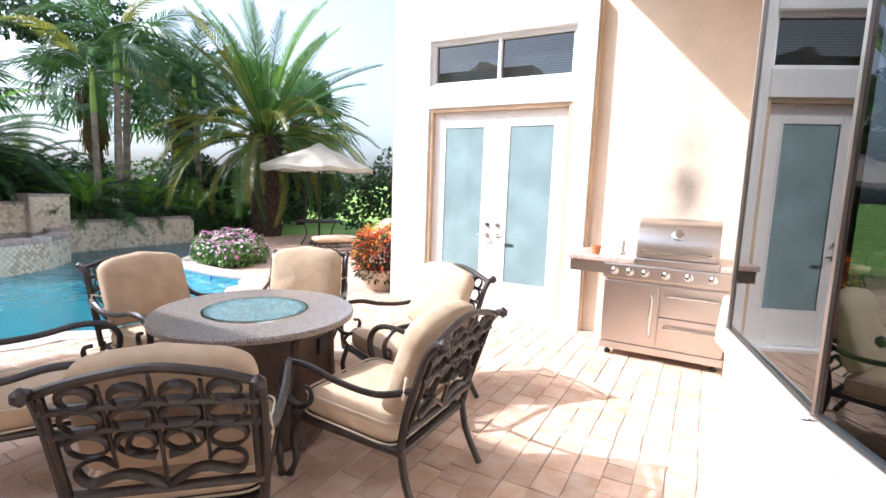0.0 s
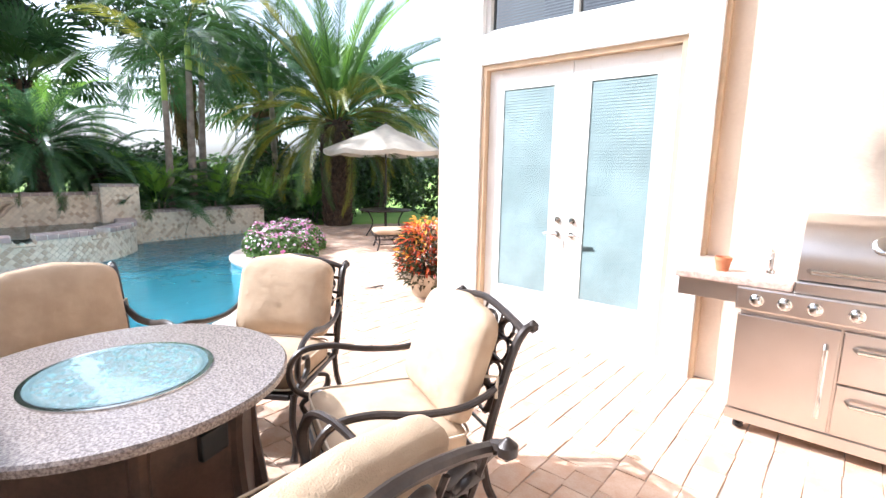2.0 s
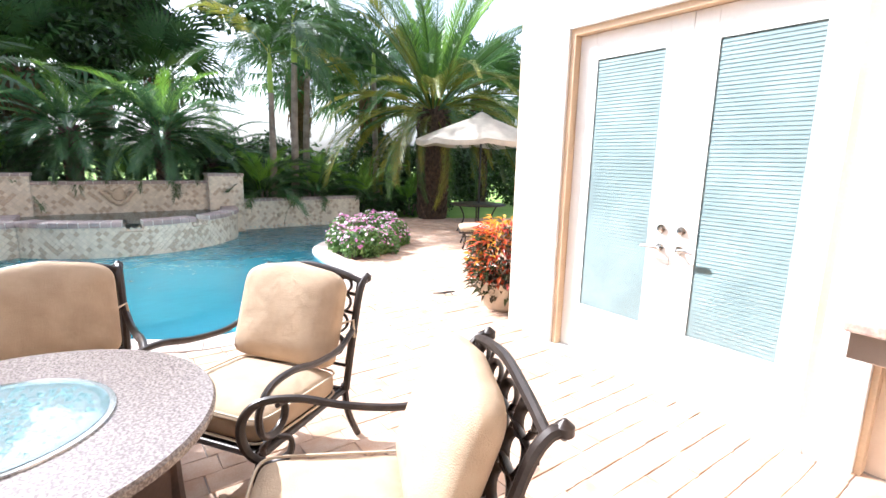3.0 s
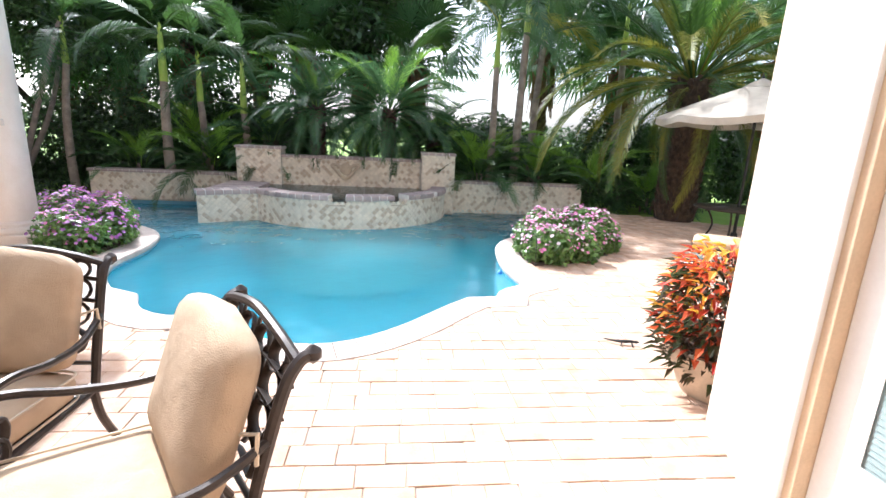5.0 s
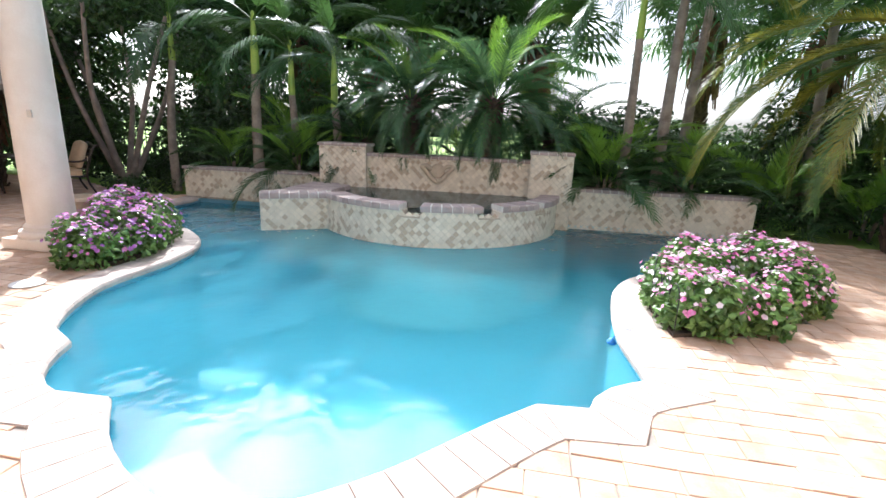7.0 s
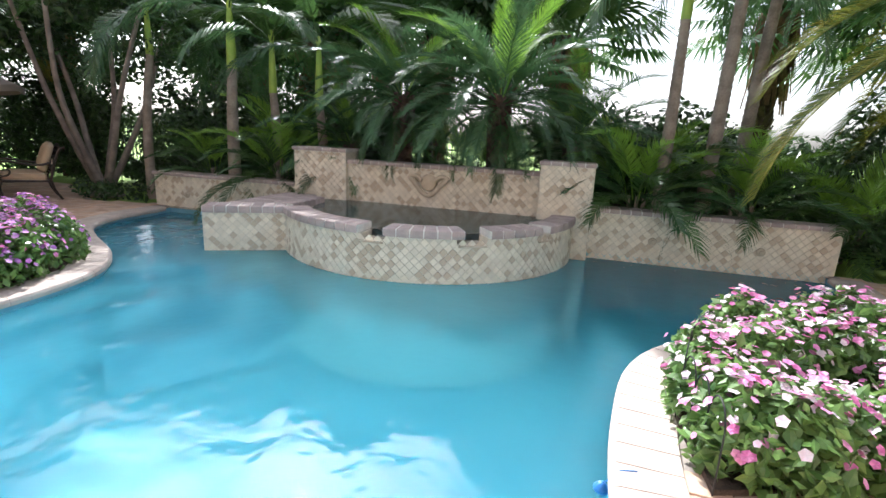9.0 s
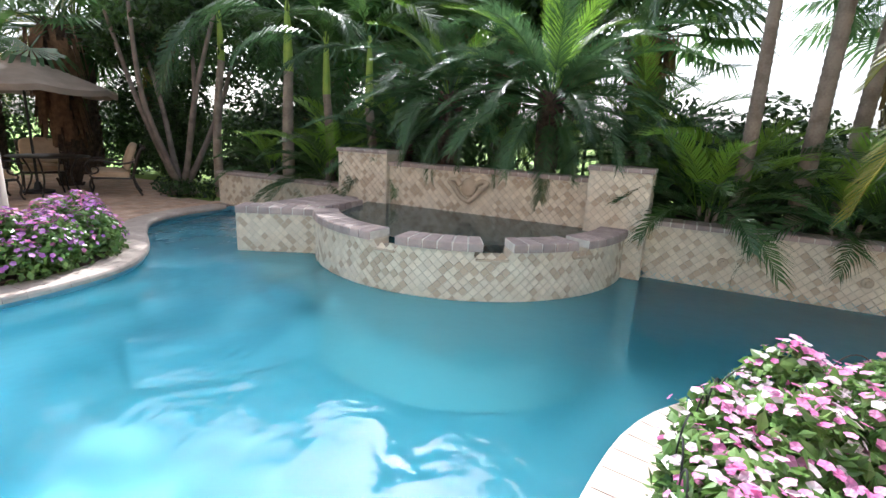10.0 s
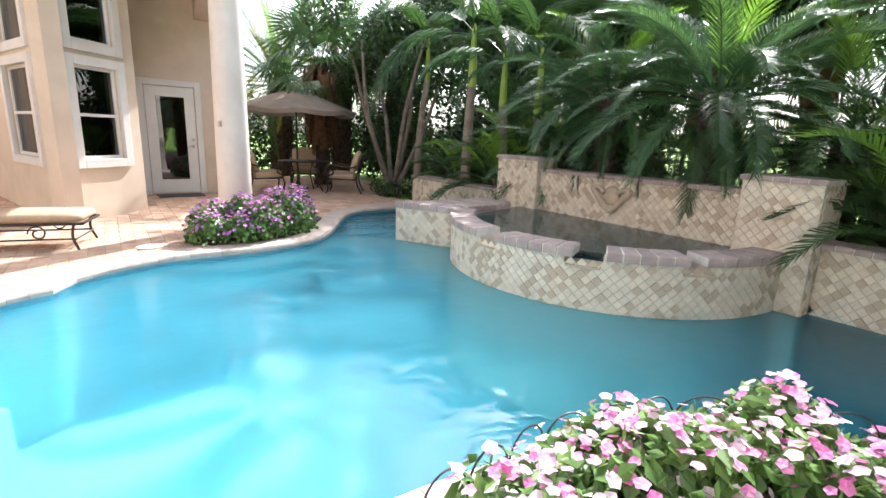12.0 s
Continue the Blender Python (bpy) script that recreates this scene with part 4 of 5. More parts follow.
    for z in (0.45, 0.72, 0.815):
        g.tube([bp(y, z + (0.02 if z > 0.5 else 0) * (1 - (y / 0.33) ** 2)) for y in (-0.33, -0.2, -0.07, 0.07, 0.2, 0.33)], 0.019, 6, True, 0.45)
    g.tube([bp(0, z) for z in (0.45, 0.6, 0.75, 0.94)], 0.011, 6, True, 0.6)
    part("back_lattice", g, "bronze", c, "pierced cast lattice back", True)
    return c


TC = (-1.905, 1.96)
CHAIRS = ((-0.93, 2.00, 180), (-1.34, 2.83, 245), (-2.42, 2.83, 304), (-2.92, 2.02, 0), (-2.50, 0.98, 58), (-1.33, 1.15, 133))
first = None
for x, y, a in CHAIRS:
    if first is None:
        first = patio_chair(pose(x, y, 0.004, 0, 0, a))
    else:
        copy_thing(first, pose(x, y, 0.004, 0, 0, a))

table = thing("fire_table", "round granite fire table with a glass-filled burner and dark base", "table", at=pose(TC[0], TC[1], 0.004))
part("tabletop", G().lathe([(0.30, 0.718), (0.585, 0.718), (0.606, 0.724), (0.608, 0.748), (0.600, 0.758), (0.30, 0.758)], 64), "granite", table, "polished speckled granite ring top", True)
part("burner_ring", G().lathe([(0.275, 0.745), (0.275, 0.764), (0.318, 0.765), (0.321, 0.745)], 48), "chrome", table, "pale metal burner ring", True)
g = G()
rr = random.Random(5)
for i in range(900):
    a, r = rr.uniform(0, 6.283), 0.268 * math.sqrt(rr.random())
    s = rr.uniform(0.006, 0.014)
    mm = Matrix.Translation((r * math.cos(a), r * math.sin(a), 0.742 + rr.uniform(0, 0.010))) @ Euler((rr.uniform(0, 3), rr.uniform(0, 3), rr.uniform(0, 3))).to_matrix().to_4x4()
    g.box(-s, -s * 0.8, -s * 0.5, s, s * 0.8, s * 0.5, m=mm)
o = part("fire_glass", g, "fire_glass", table, "crushed aqua fire glass")
o["kind"] = "stuff"
cover = part("glass_cover", G().add([(0.30 * math.cos(a), 0.30 * math.sin(a), 0.7665) for a in (2 * math.pi * k / 40 for k in range(40))], [tuple(range(40))]), "table_glass", table, "pale round glass cover over the burner")
cover.visible_shadow = False
part("burner_pan", G().lathe([(0.02, 0.715), (0.285, 0.715), (0.285, 0.74), (0.02, 0.74)], 32), "black", table)
for k in range(8):
    a = radians(45 * k + 10)
    p = part("base_panel", G().prism([(0.405, -0.178), (0.435, -0.182), (0.435, 0.182), (0.405, 0.178)], 0.03, 0.717), "slate", table)
    p.matrix_basis = pose(0, 0, 0, 0, 0, 45 * k + 10)
    q = part("base_pilaster", G().tube(smooth_path([(0.475, 0, 0.70), (0.452, 0, 0.58), (0.46, 0, 0.36), (0.49, 0, 0.12), (0.50, 0, 0.01)], 4), 0.035, 8), "slate", table, smooth=True)
    q.matrix_basis = pose(0, 0, 0, 0, 0, 45 * k + 32.5)
part("base_skirt", G().lathe([(0.48, 0.0), (0.48, 0.045), (0.44, 0.06)], 8), "slate", table)
part("control_box", G().box(0.42, -0.06, 0.52, 0.455, 0.06, 0.62, 0.008), "black", table, "black control opening").matrix_basis = pose(0, 0, 0, 0, 0, 20)

# grill island
grill = thing("grill_island", "stainless steel gas grill on a cabinet with a stone side counter", "grill", at=pose(0, 0, 0))
GX0, GX1, GY = -0.28, 0.78, 4.69
part("body", G().box(GX0 + 0.02, GY + 0.03, 0.09, GX1 - 0.02, FY - 0.02, 0.90, 0.004), "steel", grill)
part("plinth", G().box(GX0, GY + 0.01, 0.07, GX1, GY + 0.06, 0.14, 0.004), "steel", grill)
for x in (GX0 + 0.07, GX1 - 0.07):
    for y in (GY + 0.09, FY - 0.1):
        part("foot", G().lathe([(0.03, 0.004), (0.03, 0.03), (0.018, 0.035), (0.018, 0.08)], 10, (x, y, 0)), "black", grill)
dsp = GX0 + 0.50
door = part("cabinet_door", G().box(GX0 + 0.01, GY, 0.155, dsp - 0.006, GY + 0.03, 0.745, 0.006), "steel", grill)
part("handle", G().tube([(dsp - 0.06, GY - 0.002, 0.24), (dsp - 0.06, GY - 0.05, 0.25), (dsp - 0.06, GY - 0.05, 0.64), (dsp - 0.06, GY - 0.002, 0.65)], 0.013, 8), "chrome", door, "tall bar handle", True)
for z0, z1 in ((0.455, 0.745), (0.155, 0.445)):
    d = part("drawer", G().box(dsp + 0.006, GY, z0, GX1 - 0.01, GY + 0.03, z1, 0.006), "steel", grill)
    zz = z1 - 0.085
    part("handle", G().tube([(dsp + 0.06, GY - 0.002, zz), (dsp + 0.07, GY - 0.05, zz), (GX1 - 0.08, GY - 0.05, zz), (GX1 - 0.07, GY - 0.002, zz)], 0.013, 8), "chrome", d, "bar handle", True)
panel = part("control_panel", G().box(GX0 - 0.005, GY - 0.025, 0.775, GX1 + 0.005, GY + 0.05, 0.915, 0.012), "steel", grill)
for i, dx in enumerate((0.10, 0.235, 0.37, 0.545, 0.73, 0.92)):
    k = part("knob", G().lathe([(0.036, 0), (0.036, 0.008), (0.029, 0.012), (0.026, 0.04), (0.02, 0.044)], 18), "chrome", panel, "round chrome knob", True)
    k.matrix_basis = pose(GX0 + dx, GY - 0.025, 0.845, 90, 0, 0)
part("counter", G().box(-0.64, GY + 0.0, 0.915, GX0 + 0.26, FY - 0.01, 0.965, 0.012), "pink_granite", grill, "pinkish polished stone side counter")
part("counter", G().box(GX1 - 0.10, GY + 0.0, 0.915, GX1 + 0.10, FY - 0.01, 0.965, 0.012), "pink_granite", grill)
part("apron", G().box(-0.62, GY + 0.03, 0.80, GX0 - 0.006, GY + 0.06, 0.914, 0.004), "steel", grill)
part("firebox_rim", G().box(GX0 + 0.262, GY - 0.005, 0.915, GX1 - 0.102, FY - 0.12, 0.985, 0.01), "steel", grill)
HX0, HX1 = GX0 + 0.27, GX1 - 0.11
prof = [(GY + 0.03, 0.99), (GY + 0.035, 1.12), (GY + 0.09, 1.26), (GY + 0.20, 1.335), (GY + 0.34, 1.35), (GY + 0.50, 1.30), (GY + 0.56, 1.15), (GY + 0.56, 0.99)]
fine = smooth_path([(0, y, z) for y, z in prof], 4)
v = [(HX0, p.y, p.z) for p in fine] + [(HX1, p.y, p.z) for p in fine]
k = len(fine)
hood = part("hood", G().add(v, [(i, i + 1, k + i + 1, k + i) for i in range(k - 1)] + [tuple(range(k))[::-1], tuple(range(k, 2 * k)), (k - 1, 0, k, 2 * k - 1)]), "steel", grill, "rolled stainless hood", True)
part("handle", G().tube([(HX0 + 0.05, GY + 0.03, 1.045), (HX0 + 0.06, GY - 0.03, 1.05), (HX1 - 0.06, GY - 0.03, 1.05), (HX1 - 0.05, GY + 0.03, 1.045)], 0.015, 8), "chrome", hood, "long bar handle", True)
part("gauge", G().lathe([(0.05, 0), (0.05, 0.012), (0.042, 0.016), (0.02, 0.018)], 20), "chrome", hood, "oval thermometer", True).matrix_basis = pose((HX0 + HX1) / 2, GY + 0.065, 1.21, 62, 0, 0)
cup = thing("cup", "small terracotta pot on the stone counter", "cup", at=pose(-0.40, 4.83, 0.965))
part("bowl", G().lathe([(0.034, 0.0), (0.046, 0.065), (0.050, 0.066), (0.050, 0.088), (0.043, 0.088), (0.036, 0.02)], 18), "terracotta", cup, smooth=True)
tap = thing("faucet", "small dark bar faucet on the stone counter", "faucet", at=pose(-0.16, 4.95, 0.965))
part("stem", G().lathe([(0.026, 0.0), (0.024, 0.02), (0.013, 0.03), (0.013, 0.13)], 12), "chrome", tap, smooth=True)
part("spout", G().tube(smooth_path([(0, 0, 0.12), (0.0, -0.03, 0.155), (0.0, -0.09, 0.15), (0, -0.115, 0.11)], 4), 0.011, 8), "chrome", tap, smooth=True)


# ---- plants ----
rnd = random.Random(11)


def frond_mesh(name, L, droop, leaf, n, width, vee=0.35, sweep=0.9, stalk=0.18, rach=0.012, seed=0, hang=0.25):
    """A feather frond along +x that bends down, with leaflets on both sides."""
    r = random.Random(seed)
    g = G()
    pts, p, a = [], Vector((0, 0, 0)), 0.0
    K = 14
    for i in range(K + 1):
        pts.append(p.copy())
        a = -droop * ((i + 1) / K) ** 1.4
        p = p + Vector((math.cos(a), 0, math.sin(a))) * (L / K)
    g.tube(pts, [rach * (1.15 - t / K) for t in range(K + 1)], 4, False)
    for i in range(n):
        s = stalk + (1 - stalk) * (i + 0.5) / n
        k = min(K - 1, int(s * K))
        o = pts[k].lerp(pts[k + 1], s * K - k)
        d = (pts[k + 1] - pts[k]).normalized()
        up = Vector((-d.z, 0, d.x))
        ll = leaf * (0.35 + 0.65 * math.sin(math.pi * min(1, 0.18 + 0.80 * (s - stalk) / (1 - stalk)))) * r.uniform(0.88, 1.08)
        for side in (-1, 1):
            sw = sweep * (0.75 + 0.5 * s) + r.uniform(-0.08, 0.08)
            dr = (Vector((0, side, 0)) * math.cos(sw) + d * math.sin(sw) + up * (vee + r.uniform(-0.08, 0.08))).normalized()
            e1 = o + dr * ll * 0.5
            e2 = o + dr * ll * 0.98 + Vector((0, 0, -hang * ll))
            w = d * width
            g.add([tuple(o - w * 0.5), tuple(o + w * 0.5), tuple(e1 + w * 0.62), tuple(e1 - w * 0.62), tuple(e2)], [(0, 1, 2, 3), (3, 2, 4)])
    me = g.mesh(name)
    return me


def with_mat(me, key):
    c = me.copy()
    c.materials.clear()
    c.materials.append(M[key])
    return c


def frond_set(tag, keys, **kw):
    base = [frond_mesh(tag, seed=i, **{k: (v * (0.92 + 0.08 * i) if k in ("L", "droop") else v) for k, v in kw.items()}) for i in range(3)]
    return {key: [with_mat(b, key) for b in base] for key in keys}


DATE = frond_set("date_frond", ("frond", "frond_gold", "frond_new"), L=3.3, droop=1.35, leaf=0.42, n=95, width=0.017, rach=0.022, vee=0.3, hang=0.2)
DATE_UP = frond_set("date_frond", ("frond", "frond_gold", "frond_new"), L=3.5, droop=0.62, leaf=0.42, n=95, width=0.018, rach=0.024, vee=0.32, hang=0.12)
PYG = frond_set("pygmy_frond", ("frond_blue", "frond_new"), L=1.8, droop=1.15, leaf=0.35, n=92, width=0.0115, rach=0.010, vee=0.25, hang=0.22)
FOX = frond_set("foxtail_frond", ("frond", "frond_gold", "frond_blue"), L=2.3, droop=1.5, leaf=0.52, n=60, width=0.022, rach=0.014, vee=0.15, hang=0.5)
LOW = frond_set("clump_frond", ("frond", "frond_blue", "frond_new"), L=1.3, droop=1.3, leaf=0.36, n=34, width=0.022, rach=0.008, vee=0.3, hang=0.3)


def fan_mesh(name, R, n, seed, droop=0.35):
    """A fan leaf on a stalk along +x."""
    r = random.Random(seed)
    g = G()
    g.tube([(0, 0, 0), (R * 0.5, 0, 0.02), (R * 0.95, 0, -0.05)], 0.014, 4, False)
    c = Vector((R * 0.95, 0, -0.05))
    for i in range(n):
        a = radians(-125 + 250 * i / (n - 1))
        ll = R * r.uniform(0.75, 0.95) * (0.8 + 0.2 * math.cos(a))
        d = Vector((math.cos(a), math.sin(a), 0.05))
        w = Vector((-math.sin(a), math.cos(a), 0)) * 0.035
        m1, e = c + d * ll * 0.6, c + d * ll + Vector((0, 0, -droop * ll))
        g.add([tuple(c), tuple(m1 + w), tuple(m1 - w), tuple(e)], [(0, 1, 2), (2, 1, 3)])
    return g.mesh(name)


fan0 = [fan_mesh("fan_leaf", 0.95, 22, i) for i in range(3)]
FAN = {k: [with_mat(b, k) for b in fan0] for k in ("frond_blue", "frond", "skirt")}


def crown(owner, z, fronds, n, lo, hi, keys, r=random, spread=0.06, size=(0.85, 1.12), gold_low=None, name="frond", yaw0=0.0, bias=0.9):
    """Fronds set in a spiral: the youngest near upright, the oldest drooping."""
    for i in range(n):
        f = (i + 0.5) / n
        el = hi + (lo - hi) * f ** bias + r.uniform(-6, 6)
        az = yaw0 + i * 137.5 + r.uniform(-12, 12)
        key = keys[min(len(keys) - 1, int(f * len(keys)))]
        if gold_low and r.random() < gold_low[1]:
            key = gold_low[0]
        me = r.choice(fronds[key])
        o = new(name, me)
        o.parent = owner
        s = r.uniform(*size)
        o.matrix_basis = Matrix.Translation((math.cos(radians(az)) * spread, math.sin(radians(az)) * spread, z - 0.15 * f)) @ Euler((r.uniform(-0.3, 0.3), -radians(el), radians(az))).to_matrix().to_4x4() @ Matrix.Diagonal((s, s, s, 1))


def ringed(h, r0, r1, bend=0.0, step=0.09, lip=0.008, n=12):
    """A ringed trunk profile."""
    pts, rs = [], []
    k = max(3, int(h / step))
    for i in range(k + 1):
        for e, l in ((0.0, lip), (0.35, 0.0)):
            t = min(1, (i + e) / k)
            pts.append((bend * t * t, 0.25 * bend * math.sin(3 * t), h * t))
            rs.append(r0 + (r1 - r0) * t + l)
    return G().tube(pts, rs, n)


def shaggy(h, r0, r1, seed, n=220, bootlen=0.16):
    """A trunk with overlapping leaf bases."""
    r = random.Random(seed)
    g = G().tube([(0, 0, h * t / 8) for t in range(9)], [r0 + (r1 - r0) * t / 8 for t in range(9)], 14)
    for i in range(n):
        f = (i + 0.5) / n
        a = i * 2.39996
        rad = r0 + (r1 - r0) * f
        m = Matrix.Translation((math.cos(a) * rad * 0.93, math.sin(a) * rad * 0.93, f * h)) @ Matrix.Rotation(a, 4, "Z") @ Matrix.Rotation(radians(r.uniform(14, 34)), 4, "Y")
        w = r.uniform(0.05, 0.08)
        l = bootlen * r.uniform(0.7, 1.2)
        v = [(-0.02, -w, 0), (-0.02, w, 0), (0.05, w * 0.9, 0), (0.05, -w * 0.9, 0), (0.0, -w * 0.45, l), (0.0, w * 0.45, l), (0.03, w * 0.4, l), (0.03, -w * 0.4, l)]
        g.add([tuple(m @ Vector(p)) for p in v], [(0, 1, 5, 4), (1, 2, 6, 5), (2, 3, 7, 6), (3, 0, 4, 7), (4, 5, 6, 7)])
    return g


def date_palm(x, y, h, n=64, s=1.0, r=0.30, yaw=0.0, seed=3):
    q = random.Random(seed)
    t = thing("date_palm", "large date palm with shaggy trunk and golden-green arching fronds", "palm", at=pose(x, y, -0.04, 0, 0, yaw))
    part("trunk", shaggy(h, r * 1.1, r * 1.25, seed), "trunk_brown", t, "rough brown trunk of old leaf bases")
    crown(t, h + 0.15, DATE_UP, int(n * 0.30), 46, 86, ("frond_new", "frond", "frond"), q, 0.12, (0.9 * s, 1.1 * s), ("frond_gold", 0.12))
    crown(t, h + 0.05, DATE, int(n * 0.50), -6, 52, ("frond", "frond", "frond_gold", "frond"), q, 0.18, (0.85 * s, 1.05 * s), ("frond_gold", 0.42), yaw0=50)
    crown(t, h - 0.1, DATE, int(n * 0.18), -38, 0, ("frond_gold", "frond_gold", "frond"), q, 0.2, (0.62 * s, 0.85 * s), yaw0=20)
    return t


def pygmy_palm(x, y, z, h, n=52, s=1.0, seed=1):
    q = random.Random(seed)
    t = thing("pygmy_palm", "pygmy date palm with dense glossy arching fronds in the planter", "palm", "pygmy palms", pose(x, y, z))
    part("trunk", shaggy(h, 0.085, 0.13, seed, 150, 0.08), "trunk_brown", t)
    crown(t, h, PYG, n, 2, 82, ("frond_new",) + ("frond_blue",) * 11, q, 0.05, (0.8 * s, 1.1 * s), bias=0.66)
    crown(t, h - 0.08, PYG, n // 4, -42, -8, ("frond_blue",), q, 0.06, (0.6 * s, 0.85 * s), yaw0=70)
    return t


def foxtail_palm(x, y, z, h, shaft, bend=0.0, n=11, s=1.0, r=0.085, seed=1, yaw=0, keys=("frond", "frond", "frond_blue")):
    q = random.Random(seed)
    t = thing("foxtail_palm", "slender ringed palm with a green crownshaft and drooping fronds", "palm", "slender palms", pose(x, y, z, 0, 0, yaw))
    part("trunk", ringed(h, r * 1.25, r * 0.85, bend), "trunk_grey", t, "grey ringed trunk", True)
    sh = part("crownshaft", G().tube([(0, 0, 0), (0, 0, shaft * 0.3), (0.0, 0, shaft * 0.8), (0, 0, shaft)], [r * 0.95, r * 0.9, r * 0.62, r * 0.4], 12), "crownshaft", t, "smooth yellow-green crownshaft", True)
    sh.location = (bend, 0.25 * bend * math.sin(3), h - 0.01)
    hub = part("crown_base", G().lathe([(0.03, -0.1), (0.05, 0), (0.02, 0.1)], 8), "crownshaft", t)
    hub.location = (bend, 0.25 * bend * math.sin(3), h + shaft)
    crown(hub, 0.0, FOX, n, -12, 72, keys, q, 0.03, (0.85 * s, 1.15 * s), ("frond_gold", 0.08))
    return t


def clump(x, y, z, n, s=1.0, seed=0, lo=5, hi=85, label="clump of low feathery palm fronds in the planter"):
    q = random.Random(seed)
    t = thing("palm_clump", label, "palm", "palm clumps", pose(x, y, z))
    for a, b in ((0, 0), (0.1, 0.06), (-0.1, -0.08)):
        part("stem", G().tube([(a, b, -0.02), (a * 1.5 + 0.02, b * 1.3, 0.32 * s)], 0.027, 6), "trunk_grey", t)
    crown(t, 0.3 * s, LOW, n, lo, hi, ("frond_new", "frond", "frond_blue", "frond"), q, 0.14, (0.75 * s, 1.2 * s))
    return t


def skirt_palm(x, y, h, n=30, s=1.0, seed=1, skirt=1.4):
    q = random.Random(seed)
    t = thing("fan_palm", "tall fan palm with a brown skirt of dead leaves", "palm", "fan palms", pose(x, y, -0.1))
    part("trunk", shaggy(h, 0.15, 0.17, seed, 160, 0.2), "trunk_brown", t)
    crown(t, h, FAN, n, -25, 80, ("frond_blue", "frond", "frond_blue"), q, 0.12, (0.95 * s, 1.3 * s), name="fan_leaf")
    g = G()
    for i in range(230):
        a, z = q.uniform(0, 6.283), h - q.uniform(0.0, skirt)
        rr = 0.24 + 0.30 * q.random() * (1 - (h - z) / skirt * 0.5)
        l = q.uniform(0.35, 0.75)
        w = q.uniform(0.03, 0.07)
        o = Vector((math.cos(a) * rr, math.sin(a) * rr, z))
        tt = Vector((-math.sin(a), math.cos(a), 0)) * w
        e = o + Vector((math.cos(a) * 0.08, math.sin(a) * 0.08, -l))
        g.add([tuple(o - tt), tuple(o + tt), tuple(e + tt * 0.6), tuple(e - tt * 0.6)], [(0, 1, 2, 3)])
    k = part("skirt", g, "skirt", t, "brown hanging dead leaves")
    return t


def leaf_cloud(blobs, count, size, seed, aspect=0.5, tilt=1.0):
    """Leaves scattered near the shells of uneven blobs (x, y, z, rx, ry, rz)."""
    r = np.random.RandomState(seed)
    b = np.array(blobs, float)
    vol = b[:, 3] * b[:, 4] + b[:, 4] * b[:, 5] + b[:, 3] * b[:, 5]
    who = r.choice(len(b), count, p=vol / vol.sum())
    d = r.normal(size=(count, 3))
    d /= np.linalg.norm(d, axis=1)[:, None]
    rad = np.clip(1 - np.abs(r.normal(0, 0.24, count)), 0.15, 1.15)
    cen = b[who, :3] + d * b[who, 3:] * rad[:, None]
    nrm = d * 0.7 + r.normal(size=(count, 3)) * 0.7 * tilt + np.array([0, 0, 0.5])
    nrm /= np.linalg.norm(nrm, axis=1)[:, None]
    a = np.cross(nrm, r.normal(size=(count, 3)))
    a /= np.linalg.norm(a, axis=1)[:, None]
    c = np.cross(nrm, a)
    s = size * r.uniform(0.6, 1.25, count)[:, None]
    v = np.stack([cen - a * s, cen + c * s * aspect - nrm * s * 0.12, cen + a * s, cen - c * s * aspect - nrm * s * 0.12], 1).reshape(-1, 3)
    g = G()
    g.v = [tuple(p) for p in v.tolist()]
    g.f = [(4 * i, 4 * i + 1, 4 * i + 2, 4 * i + 3) for i in range(count)]
    return g


def shrub(name, label, category, blobs, count, size, seed, material="leaf", aspect=0.5):
    o = part(name, leaf_cloud(blobs, count, size, seed, aspect), material)
    return tagged(o, label, category, kind="stuff")


# palms near the pool
date_palm(-10.65, 9.6, 2.85, 92, 1.05, 0.33, 20, 3)
pygmy_palm(-11.92, 3.52, 0.40, 1.60, 58, 1.05, 2)
pygmy_palm(-11.98, 2.0, 0.40, 1.60, 50, 0.9, 4)
pygmy_palm(-12.75, 4.6, 0.40, 1.0, 36, 0.95, 6)
pygmy_palm(-12.45, 0.9, 0.40, 0.8, 36, 0.9, 9)
foxtail_palm(-11.95, 5.82, 0.40, 2.6, 0.95, 0.05, 12, 1.0, 0.07, 1)
foxtail_palm(-12.25, 6.45, 0.40, 3.4, 1.0, 0.08, 12, 1.05, 0.08, 2, 40)
foxtail_palm(-12.9, 7.0, 0.1, 3.7, 1.0, 0.12, 12, 1.05, 0.08, 3, 100)
foxtail_palm(-13.4, 9.4, -0.1, 3.9, 1.0, 0.1, 12, 1.05, 0.08, 13, 200)
foxtail_palm(-11.78, -1.02, 0.40, 1.95, 1.0, -0.05, 8, 1.0, 0.085, 4)
foxtail_palm(-12.2, -0.45, 0.40, 1.6, 0.9, 0.08, 8, 0.95, 0.07, 5)
foxtail_palm(-12.25, 0.42, 0.40, 1.4, 1.0, 0.1, 8, 0.95, 0.075, 6)
foxtail_palm(-11.9, -3.0, 0.0, 2.6, 0.8, -0.2, 10, 0.95, 0.07, 7)
clump(-11.98, 5.55, 0.40, 34, 1.0, 21)
clump(-12.1, 6.9, 0.40, 26, 0.95, 22)
clump(-11.95, -0.25, 0.40, 28, 0.95, 23)
clump(-12.3, -1.9, 0.35, 20, 0.9, 24)
clump(-12.9, 5.9, 0.40, 28, 1.3, 25)
clump(-13.0, -0.8, 0.40, 26, 1.3, 26)
clump(-12.6, 8.4, -0.05, 30, 1.2, 27)
clump(-12.0, 9.7, -0.05, 26, 1.0, 28)
